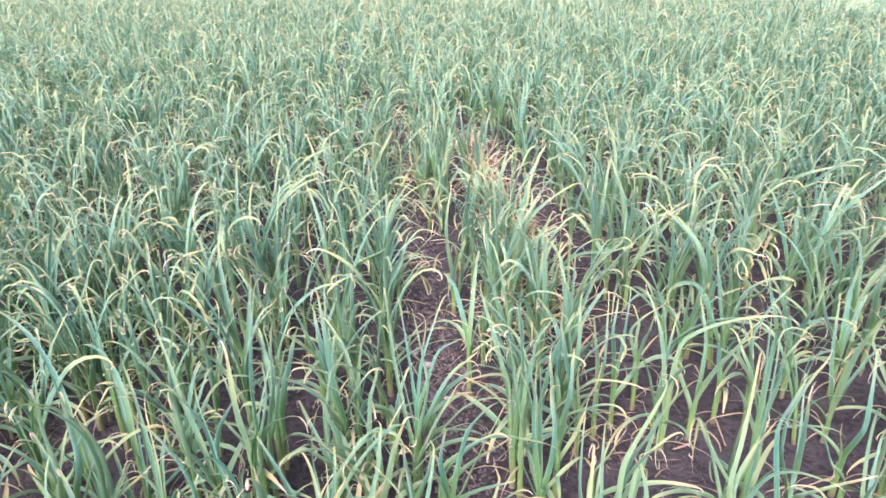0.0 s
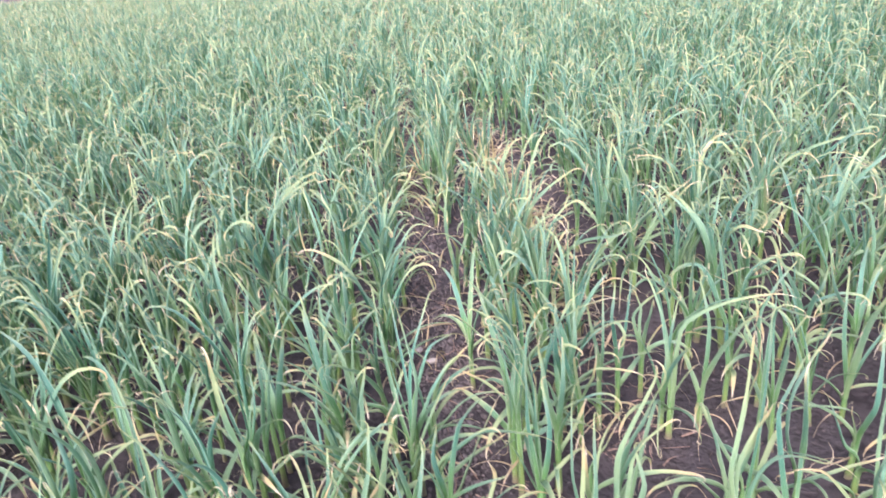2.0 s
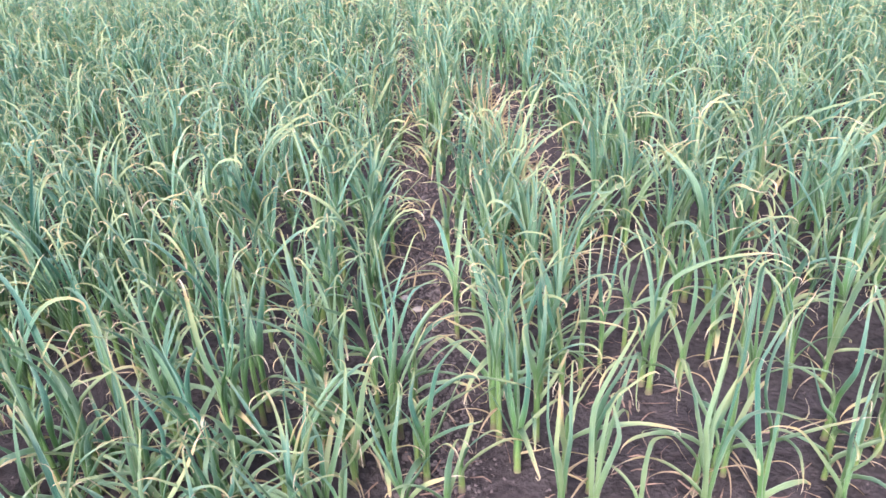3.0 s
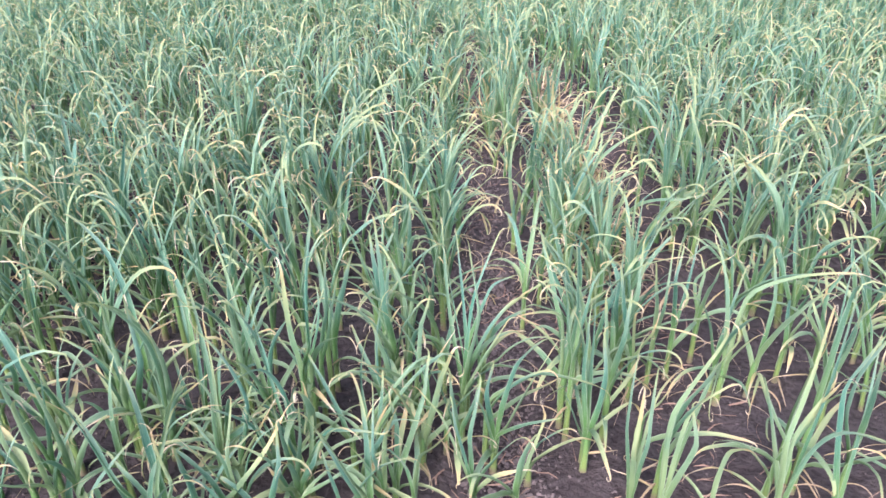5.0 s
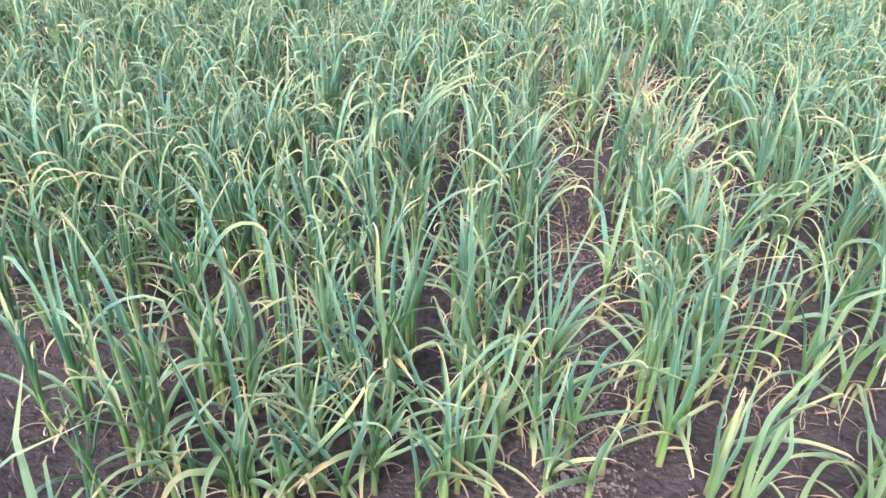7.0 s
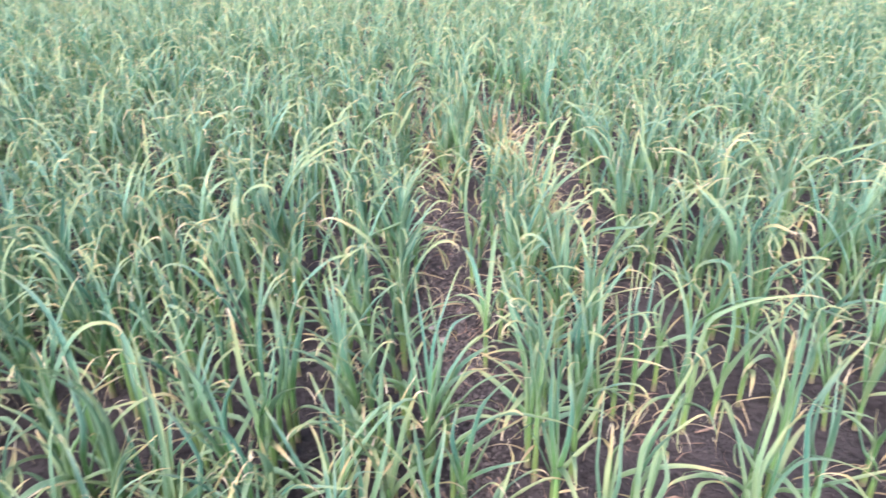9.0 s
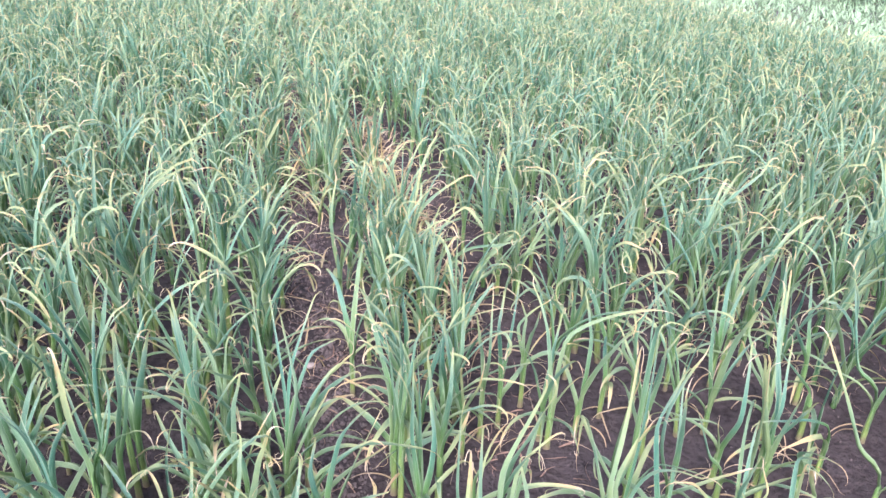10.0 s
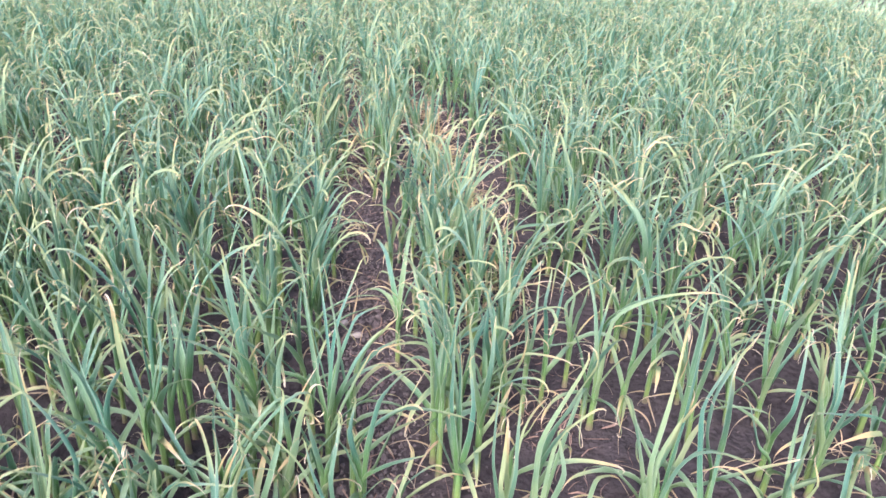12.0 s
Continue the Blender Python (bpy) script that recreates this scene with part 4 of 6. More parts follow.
set_plant(0.411, 1.038, 0.05, [
    (0.050, 197, spec(0.459, 0.0137, 86, -12, 1.6, -22, 0.49, 70, 0, 0, 0.20, 50)),
    (0.050, 31, spec(0.372, 0.0106, 90, 31, 2.2, 47, 0.61, 207, -10, 0, 0.35, 40)),
    (0.050, 334, spec(0.290, 0.0144, 79, 3, 1.8, -27, 0.60, -6, 1, 0, 0.03, -70)),
    (0.050, 39, spec(0.555, 0.0108, 81, 134, 1.9, 79, 0.54, 59, 57, 0, 0.10, 0)),
])
set_plant(0.493, 1.043, 0.05, [
    (0.050, 298, spec(0.281, 0.0115, 92, 69, 2.4, 18, 0.56, 142, -12, 0, 0.40, -50)),
])
set_plant(0.613, 1.049, 0.05, [
    (0.050, 95, spec(0.423, 0.0141, 49, 52, 1.6, 102, 0.64, -60, -6, 0, 0.30, 0)),
    (0.050, 214, spec(0.515, 0.0125, 80, 47, 2.2, -47, 0.41, 90, 49, 0, 0.35, 10)),
    (0.050, 199, spec(0.354, 0.0118, 86, -14, 1.8, -17, 0.54, 34, -4, 0, 0.30, 40)),
    (0.050, 5, spec(0.613, 0.0075, 87, -10, 2.3, 127, 0.82, -42, -9, 0, 0.15, 60)),
    (0.050, 289, spec(0.422, 0.0103, 86, 75, 2.2, 11, 0.65, -12, 5, 0, 0.05, -60)),
])
set_plant(0.714, 1.054, 0.05, [
    (0.050, 151, spec(0.462, 0.0131, 79, -2, 1.8, -23, 0.61, -28, 2, 0, 0.08, -70)),
    (0.050, 70, spec(0.399, 0.0082, 71, 19, 1.9, 17, 0.60, 19, 0, 0, 0.10, 0)),
])
set_plant(0.858, 1.062, 0.05, [
    (0.050, 193, spec(0.327, 0.0097, 58, 24, 2.1, 21, 0.70, 43, 4, 0, 0.65, 70)),
    (0.050, 65, spec(0.294, 0.0111, 62, 64, 1.6, -2, 0.60, 34, -14, 0, 0.05, 0)),
])
set_plant(1.007, 1.251, 0.10, [
    (0.092, 255, spec(0.319, 0.0125, 84, 29, 1.9, -39, 0.48, 0, -1, 0, 0.10, -10)),
    (0.100, 206, spec(0.448, 0.0109, 68, 0, 1.8, 59, 0.71, 16, 17, 0, 0.55, 30)),
])
set_plant(0.916, 1.265, 0.12, [
    (0.089, 224, spec(0.182, 0.0060, 66, 27, 1.8, -26, 0.71, -30, 0, 0, 0.60, 20)),
    (0.089, 257, spec(0.360, 0.0141, 59, -31, 1.7, -31, 0.43, 13, 2, 0, 0.03, -20)),
])
set_plant(1.168, 1.281, 0.12, [
    (0.120, 204, spec(0.328, 0.0088, 36, 58, 1.5, -14, 0.61, 13, -8, 0, 0.05, -50)),
])
set_plant(0.969, 1.067, 0.05, [
    (0.050, 217, spec(0.399, 0.0089, 75, 47, 1.8, 0, 0.60, 55, 24, 0, 0.60, 0)),
    (0.050, 89, spec(0.272, 0.0131, 76, -7, 1.9, -60, 0.65, -26, 0, 0, 0.05, -30)),
])
set_plant(0.266, 1.441, 0.12, [
    (0.096, 262, spec(0.340, 0.0075, 65, 62, 1.6, -15, 0.66, 32, 0, 0, 0.80, 20)),
])
set_plant(0.378, 1.376, 0.12, [
    (0.120, 248, spec(0.338, 0.0082, 68, 45, 1.8, 3, 0.61, 81, 29, 0, 0.85, 0)),
    (0.120, 282, spec(0.273, 0.0082, 57, 8, 1.8, -15, 0.62, -8, -12, 0, 0.65, -20)),
    (0.120, 228, spec(0.342, 0.0132, 66, -18, 1.7, 3, 0.61, 10, 6, 0, 0.03, 40)),
])
set_plant(0.582, 1.406, 0.10, [
    (0.100, 281, spec(0.252, 0.0061, 64, 34, 1.8, -3, 0.61, -3, -7, 0, 0.65, -40)),
    (0.100, 356, spec(0.449, 0.0137, 92, 59, 2.1, 37, 0.46, -44, -26, 0, 0.25, 60)),
    (0.100, 101, spec(0.333, 0.0130, 77, 41, 1.9, 15, 0.56, 17, 6, 0, 0.03, -20)),
])
set_plant(0.657, 1.442, 0.10, [
    (0.100, 291, spec(0.335, 0.0143, 72, 37, 1.7, -8, 0.61, -8, 1, 0, 0.03, -50)),
    (0.100, 334, spec(0.329, 0.0128, 87, -13, 1.6, -11, 0.54, 4, 0, 0, 0.10, -70)),
])
set_plant(1.207, 1.413, 0.12, [
    (0.120, 186, spec(0.251, 0.0081, 48, 10, 1.8, -3, 0.60, 10, 5, 0, 0.05, 70)),
])
set_plant(1.101, 1.406, 0.12, [
    (0.120, 67, spec(0.354, 0.0106, 68, 44, 1.7, -10, 0.61, 19, -3, 0, 0.35, 0)),
    (0.120, 149, spec(0.292, 0.0133, 60, -3, 1.8, -42, 0.61, 19, -1, 0, 0.25, -70)),
])
set_plant(1.114, 1.654, 0.15, [
    (0.150, 67, spec(0.368, 0.0127, 37, 82, 1.2, -29, 0.64, 76, -47, 0, 0.70, 10)),
])
set_plant(-0.193, 2.274, 0.15, [
    (0.150, 47, spec(0.383, 0.0154, 61, 71, 1.9, 40, 0.69, 31, -1, 0, 0.45, 40)),
    (0.150, 110, spec(0.313, 0.0151, 65, 52, 1.7, -4, 0.60, 25, -2, 0, 0.10, 0)),
])
set_plant(-1.081, 2.323, 0.14, [
    (0.140, 337, spec(0.396, 0.0136, 63, 74, 1.9, -2, 0.60, 94, -5, 0, 0.10, -50)),
])
set_plant(-0.310, 2.870, 0.20, [
    (0.200, 302, spec(0.387, 0.0135, 81, 77, 1.9, 3, 0.61, 58, 5, 0, 0.70, -30)),
    (0.200, 60, spec(0.379, 0.0156, 42, 51, 1.9, 35, 0.67, 58, 32, 0, 0.80, 30)),
    (0.200, 305, spec(0.346, 0.0118, 61, 11, 1.8, 23, 0.63, 9, -11, 0, 0.80, -20)),
])
set_plant(0.310, 2.062, 0.10, [
    (0.100, 269, spec(0.350, 0.0136, 56, 49, 1.5, -11, 0.62, -18, 23, 0, 0.75, -20)),
    (0.100, 285, spec(0.340, 0.0137, 69, 38, 2.0, 17, 0.59, 9, 0, 0, 0.65, -30)),
    (0.100, 300, spec(0.379, 0.0116, 46, 29, 2.0, -11, 0.50, 83, -22, 0, 0.60, -50)),
])
set_plant(1.056, 2.201, 0.18, [
    (0.180, 240, spec(0.394, 0.0129, 60, 60, 1.9, 33, 0.65, 64, 19, 0, 0.90, 0)),
])
set_plant(1.520, 3.147, 0.20, [
    (0.200, 86, spec(0.397, 0.0167, 64, 89, 1.7, 56, 0.65, 43, 1, 0, 0.60, -10)),
    (0.200, 273, spec(0.313, 0.0178, 90, 56, 1.9, 37, 0.58, 5, 4, 0, 0.40, -30)),
])
set_plant(-0.712, 1.765, 0.13, [
    (0.130, 72, spec(0.305, 0.0111, 57, 22, 1.8, -4, 0.61, 0, 8, 0, 0.10, 30)),
    (0.130, 24, spec(0.417, 0.0086, 64, 33, 1.2, -35, 0.61, -21, 1, 0, 0.10, 70)),
    (0.130, 197, spec(0.347, 0.0178, 83, 43, 1.7, -16, 0.68, -17, 0, 0, 0.03, -60)),
])
set_plant(-0.845, 1.785, 0.13, [
    (0.130, 103, spec(0.345, 0.0082, 68, 28, 1.8, 10, 0.57, 4, 10, 0, 0.20, 10)),
    (0.130, 273, spec(0.333, 0.0101, 72, 25, 2.0, -15, 0.51, 19, 0, 0, 0.30, 30)),
])
set_plant(-0.808, 1.876, 0.12, [
    (0.120, 310, spec(0.362, 0.0083, 72, 51, 1.8, 7, 0.60, 18, -17, 0, 0.75, 0)),
    (0.120, 331, spec(0.384, 0.0087, 45, 36, 2.0, -21, 0.54, 72, -29, 0, 0.90, -40)),
])
set_plant(-0.427, 1.824, 0.13, [
    (0.130, 255, spec(0.335, 0.0114, 75, 64, 1.5, -17, 0.61, -16, -8, 0, 0.45, 50)),
    (0.130, 86, spec(0.313, 0.0134, 55, 48, 1.7, -8, 0.60, 27, 17, 0, 0.05, 10)),
])
set_plant(-0.278, 1.838, 0.13, [
    (0.130, 133, spec(0.416, 0.0130, 88, 30, 1.8, 6, 0.58, -7, -3, 0, 0.10, -20)),
    (0.130, 274, spec(0.482, 0.0102, 84, 47, 1.9, 30, 0.65, 68, 30, 0, 0.20, 0)),
    (0.130, 253, spec(0.543, 0.0074, 65, 64, 1.9, -25, 0.55, 75, 55, 0, 0.80, 10)),
])
set_plant(-0.256, 1.929, 0.12, [
    (0.120, 32, spec(0.417, 0.0110, 82, 25, 1.9, 33, 0.56, -9, -1, 0, 0.20, 60)),
])
set_plant(-0.112, 2.059, 0.12, [
    (0.120, 241, spec(0.341, 0.0118, 65, 31, 1.8, 15, 0.63, 1, 4, 0, 0.10, 50)),
])
set_plant(0.067, 2.057, 0.12, [
    (0.120, 226, spec(0.360, 0.0133, 77, -27, 1.5, -9, 0.55, 11, 3, 0, 0.20, 40)),
    (0.120, 69, spec(0.268, 0.0097, 40, 75, 1.9, 12, 0.58, 104, 13, 0, 0.50, 20)),
    (0.120, 285, spec(0.369, 0.0103, 53, 49, 1.7, -14, 0.62, 34, -32, 0, 0.80, 0)),
])
set_plant(0.239, 2.094, 0.12, [
    (0.120, 3, spec(0.434, 0.0136, 74, 42, 1.8, 15, 0.52, -16, 0, 0, 0.20, 70)),
    (0.120, 11, spec(0.381, 0.0154, 86, 47, 1.6, -30, 0.68, -5, 0, 0, 0.35, 60)),
    (0.120, 312, spec(0.425, 0.0132, 46, -10, 1.7, -6, 0.58, 90, -27, 0, 0.25, -50)),
])
set_plant(0.488, 2.425, 0.12, [
    (0.120, 245, spec(0.337, 0.0102, 69, 47, 1.7, -20, 0.67, -13, 0, 0, 0.70, 20)),
    (0.120, 280, spec(0.336, 0.0136, 75, 47, 1.7, -30, 0.68, -5, 1, 0, 0.10, -20)),
])
set_plant(0.576, 2.150, 0.11, [
    (0.110, 130, spec(0.398, 0.0152, 54, 91, 1.7, 65, 0.60, 1, 0, 0, 0.60, -50)),
    (0.110, 266, spec(0.415, 0.0151, 62, 34, 1.7, -14, 0.63, -14, -34, 0, 0.03, 0)),
])
set_plant(0.473, 2.019, 0.11, [
    (0.110, 36, spec(0.349, 0.0174, 48, 86, 1.2, -30, 0.62, 89, 23, 0, 0.25, 30)),
])
set_plant(0.632, 2.093, 0.11, [
    (0.110, 18, spec(0.346, 0.0140, 66, 30, 1.9, 11, 0.59, 8, 1, 0, 0.20, 40)),
    (0.110, 349, spec(0.356, 0.0135, 73, 59, 1.5, -17, 0.58, 14, 1, 0, 0.30, 70)),
    (0.110, 239, spec(0.335, 0.0105, 63, 18, 1.8, -38, 0.57, 22, 6, 0, 0.10, 10)),
])
set_plant(0.397, 2.070, 0.12, [
    (0.120, 313, spec(0.379, 0.0136, 65, 81, 1.0, -27, 0.68, -25, 11, 0, 0.10, 70)),
])
set_plant(0.724, 2.325, 0.12, [
    (0.120, 205, spec(0.345, 0.0133, 77, 69, 1.8, 17, 0.56, 34, -3, 0, 0.05, 70)),
    (0.120, 73, spec(0.338, 0.0152, 66, 45, 1.8, 0, 0.60, 36, 0, 0, 0.05, 0)),
])
set_plant(0.966, 2.106, 0.11, [
    (0.110, 50, spec(0.508, 0.0161, 32, 26, 1.8, -21, 0.61, 79, 77, 0, 0.05, -10)),
])
set_plant(1.135, 2.103, 0.11, [
    (0.110, 314, spec(0.355, 0.0154, 69, 67, 1.5, -9, 0.65, -15, 3, 0, 0.10, 70)),
    (0.110, 353, spec(0.525, 0.0177, 62, 34, 2.2, -34, 0.79, 5, 1, 0, 0.10, 50)),
])
set_plant(1.240, 2.461, 0.13, [
    (0.130, 324, spec(0.441, 0.0194, 80, 100, 1.5, -19, 0.54, 14, 2, 0, 0.10, 70)),
    (0.130, 330, spec(0.457, 0.0140, 86, 38, 1.9, 47, 0.45, 21, 0, 0, 0.35, 70)),
])
set_plant(1.237, 2.154, 0.12, [
    (0.120, 221, spec(0.397, 0.0093, 74, 107, 1.1, -31, 0.59, 4, 37, 0, 0.85, 20)),
])
set_plant(1.342, 2.103, 0.11, [
    (0.110, 214, spec(0.484, 0.0130, 71, 44, 1.7, 33, 0.66, -6, 48, 0, 0.35, 0)),
    (0.110, 224, spec(0.388, 0.0114, 45, 47, 1.7, -17, 0.60, 48, 42, 0, 0.70, 0)),
    (0.110, 0, spec(0.327, 0.0130, 70, 53, 1.7, -16, 0.66, -14, -1, 0, 0.30, 50)),
])
set_plant(1.339, 2.008, 0.12, [
    (0.120, 244, spec(0.398, 0.0133, 64, 77, 1.5, -6, 0.62, 54, 35, 0, 0.10, -40)),
])
set_plant(1.657, 2.240, 0.13, [
    (0.130, 80, spec(0.322, 0.0144, 55, 30, 1.8, -3, 0.60, 30, -16, 0, 0.30, -10)),
    (0.130, 184, spec(0.317, 0.0138, 56, -2, 1.8, -7, 0.61, 3, 4, 0, 0.05, 60)),
])
set_plant(-0.629, 1.483, 0.13, [
    (0.130, 306, spec(0.454, 0.0082, 66, 49, 1.4, -3, 0.62, -56, -42, 0, 0.05, 20)),
    (0.130, 318, spec(0.318, 0.0115, 54, 18, 1.8, -26, 0.48, 4, -2, 0, 0.05, -20)),
])
set_plant(-0.730, 1.463, 0.13, [
    (0.130, 325, spec(0.322, 0.0111, 64, 31, 1.8, 0, 0.60, 2, 0, 0, 0.10, -30)),
    (0.130, 318, spec(0.355, 0.0091, 77, 46, 1.7, -13, 0.69, -29, 7, 0, 0.05, -20)),
])
set_plant(-0.433, 1.475, 0.13, [
    (0.130, 240, spec(0.328, 0.0092, 87, 65, 1.6, -17, 0.68, -23, -2, 0, 0.25, 60)),
    (0.130, 88, spec(0.307, 0.0133, 52, 36, 1.9, 9, 0.60, 25, 19, 0, 0.03, 10)),
])
set_plant(-0.573, 1.441, 0.13, [
    (0.130, 270, spec(0.352, 0.0150, 83, 31, 1.7, -11, 0.65, -23, -1, 0, 0.03, 30)),
])
set_plant(-0.246, 1.508, 0.13, [
    (0.130, 251, spec(0.351, 0.0084, 74, 22, 1.8, -5, 0.63, -18, 0, 0, 0.05, 40)),
    (0.130, 304, spec(0.299, 0.0130, 64, 29, 1.9, -26, 0.47, 5, 0, 0, 0.03, -10)),
])
set_plant(-0.364, 1.560, 0.15, [
    (0.150, 284, spec(0.320, 0.0074, 68, 42, 1.8, 4, 0.59, 15, -6, 0, 0.75, 20)),
    (0.150, 303, spec(0.300, 0.0108, 59, 43, 1.9, -43, 0.48, 12, 6, 0, 0.05, -10)),
])
set_plant(-0.189, 1.572, 0.14, [
    (0.140, 239, spec(0.284, 0.0096, 92, 57, 1.9, 28, 0.63, 35, -3, 0, 0.05, 50)),
    (0.140, 308, spec(0.345, 0.0119, 74, 33, 1.8, 44, 0.56, -8, 10, 0, 0.25, 0)),
    (0.136, 271, spec(0.327, 0.0080, 64, 55, 1.4, -13, 0.65, -10, -11, 0, 0.35, 40)),
])
set_plant(-0.203, 1.338, 0.10, [
    (0.100, 324, spec(0.233, 0.0080, 66, 15, 1.8, 2, 0.59, -5, -7, 0, 0.65, -50)),
])
set_plant(0.224, 1.406, 0.12, [
    (0.120, 118, spec(0.324, 0.0125, 58, 43, 1.7, -2, 0.60, 11, -16, 0, 0.10, -10)),
])
set_plant(0.244, 1.571, 0.13, [
    (0.130, 223, spec(0.339, 0.0103, 70, 38, 1.7, -12, 0.65, -16, -1, 0, 0.10, 60)),
])
set_plant(0.343, 1.431, 0.12, [
    (0.120, 256, spec(0.362, 0.0134, 63, 25, 1.9, -43, 0.49, 30, -3, 0, 0.05, 10)),
    (0.120, 285, spec(0.336, 0.0105, 70, 17, 1.9, -11, 0.51, 16, 0, 0, 0.05, -20)),
    (0.120, 285, spec(0.360, 0.0124, 60, -20, 1.7, -28, 0.58, 19, -10, 0, 0.05, -20)),
])
set_plant(0.427, 1.437, 0.12, [
    (0.120, 257, spec(0.359, 0.0125, 73, 39, 1.6, -17, 0.65, -43, -17, 0, 0.20, 10)),
    (0.120, 267, spec(0.351, 0.0104, 63, 17, 1.8, -49, 0.53, 26, -3, 0, 0.08, 0)),
])
set_plant(0.478, 1.485, 0.12, [
    (0.120, 237, spec(0.299, 0.0132, 81, 27, 1.7, -38, 0.62, -9, -6, 0, 0.05, 20)),
    (0.120, 64, spec(0.297, 0.0106, 54, 42, 1.8, -7, 0.60, 35, 18, 0, 0.05, 0)),
])
set_plant(0.548, 1.563, 0.13, [
    (0.130, 269, spec(0.289, 0.0123, 68, 51, 1.5, -31, 0.65, 8, -8, 0, 0.10, -10)),
    (0.130, 180, spec(0.200, 0.0106, 84, -27, 1.5, 33, 0.63, 31, 0, 0, 0.25, 70)),
    (0.130, 172, spec(0.230, 0.0108, 73, -40, 1.8, -39, 0.45, 9, -7, 0, 0.30, 70)),
])
set_plant(0.690, 1.671, 0.14, [
    (0.140, 220, spec(0.319, 0.0097, 57, 41, 1.6, -5, 0.63, -13, -1, 0, 0.05, 60)),
    (0.140, 249, spec(0.341, 0.0115, 67, 32, 1.8, -9, 0.60, 6, 10, 0, 0.05, 0)),
    (0.140, 268, spec(0.330, 0.0103, 64, 32, 1.8, -9, 0.61, 0, -8, 0, 0.10, -20)),
])
set_plant(0.738, 1.511, 0.11, [
    (0.110, 83, spec(0.184, 0.0128, 37, 54, 1.5, -4, 0.60, 10, -27, 0, 0.00, 0)),
])
set_plant(0.815, 1.510, 0.12, [
    (0.120, 173, spec(0.328, 0.0131, 77, -37, 1.4, -19, 0.42, 44, -5, 0, 0.10, 60)),
    (0.120, 193, spec(0.221, 0.0112, 54, -40, 1.8, -41, 0.48, -16, -11, 0, 0.25, 60)),
])
set_plant(0.950, 1.617, 0.12, [
    (0.120, 248, spec(0.357, 0.0140, 65, 39, 1.5, -35, 0.67, -24, 20, 0, 0.05, -20)),
    (0.120, 214, spec(0.334, 0.0156, 76, 54, 1.6, -12, 0.64, -14, -5, 0, 0.05, 40)),
])
set_plant(1.076, 1.627, 0.12, [
    (0.120, 72, spec(0.284, 0.0167, 74, 18, 1.8, -41, 0.59, 15, 0, 0, 0.03, -10)),
    (0.120, 210, spec(0.330, 0.0142, 50, -13, 1.8, -9, 0.58, 0, 8, 0, 0.03, 40)),
])
set_plant(1.208, 1.730, 0.13, [
    (0.130, 226, spec(0.369, 0.0152, 59, 30, 1.7, -20, 0.60, -5, 24, 0, 0.03, 0)),
    (0.130, 254, spec(0.349, 0.0131, 62, 18, 1.9, -19, 0.48, 12, 0, 0, 0.05, -20)),
])
set_plant(1.258, 1.641, 0.12, [
    (0.120, 74, spec(0.297, 0.0145, 53, 56, 1.7, -12, 0.60, 34, -17, 0, 0.05, -10)),
    (0.120, 249, spec(0.387, 0.0121, 62, 31, 1.8, -21, 0.59, 0, -26, 0, 0.05, 0)),
])
set_plant(1.272, 1.544, 0.12, [
    (0.120, 74, spec(0.295, 0.0125, 51, 39, 1.8, 12, 0.59, 24, -18, 0, 0.05, -10)),
    (0.120, 207, spec(0.271, 0.0122, 51, 15, 1.8, -11, 0.58, 4, 12, 0, 0.05, 30)),
])
set_plant(0.020, 1.126, 0.08, [
    (0.080, 262, spec(0.265, 0.0102, 73, 20, 1.8, -10, 0.63, -4, 8, 0, 0.03, 20)),
    (0.080, 316, spec(0.223, 0.0108, 68, 0, 1.8, -6, 0.55, 7, -5, 0, 0.03, -40)),
])
set_plant(-0.087, 1.012, 0.05, [
    (0.050, 36, spec(0.340, 0.0127, 70, -4, 1.8, -12, 0.62, -8, 0, 0, 0.03, 50)),
    (0.050, 69, spec(0.252, 0.0114, 86, 0, 1.8, -17, 0.58, -8, 0, 0, 0.03, 30)),
])
set_plant(-0.429, 0.995, 0.05, [
    (0.050, 219, spec(0.283, 0.0086, 92, -10, 1.7, 26, 0.66, 103, 7, 0, 0.05, 70)),
])
set_plant(-0.318, 1.001, 0.05, [
    (0.050, 233, spec(0.319, 0.0081, 79, 14, 1.9, 24, 0.49, 13, -1, 0, 0.10, -70)),
    (0.050, 255, spec(0.273, 0.0070, 78, 1, 1.8, 12, 0.63, 2, 4, 0, 0.05, 50)),
])
set_plant(-0.265, 1.003, 0.05, [
    (0.050, 339, spec(0.347, 0.0097, 65, 29, 2.1, 28, 0.51, 22, -2, 0, 0.05, 70)),
])
set_plant(-0.558, 0.988, 0.05, [
    (0.050, 2, spec(0.243, 0.0076, 57, 2, 1.8, 17, 0.61, -8, -4, 0, 0.10, -70)),
])
set_plant(0.999, 1.219, 0.11, [
    (0.110, 249, spec(0.289, 0.0121, 73, 39, 1.7, -10, 0.61, 18, -13, 0, 0.05, -10)),
    (0.110, 191, spec(0.374, 0.0126, 67, -31, 1.7, 70, 0.77, 79, 13, 0, 0.55, 40)),
    (0.110, 79, spec(0.289, 0.0082, 80, 52, 1.8, 10, 0.56, 41, 0, 0, 0.05, -10)),
])
set_plant(0.866, 1.088, 0.08, [
    (0.080, 71, spec(0.370, 0.0090, 50, 56, 1.8, 41, 0.65, 9, -27, 0, 0.10, 0)),
    (0.080, 228, spec(0.386, 0.0090, 60, 19, 1.7, -16, 0.63, -22, 26, 0, 0.05, 0)),
    (0.080, 288, spec(0.193, 0.0074, 59, -40, 1.5, -36, 0.70, 18, 3, 0, 0.50, -60)),
])
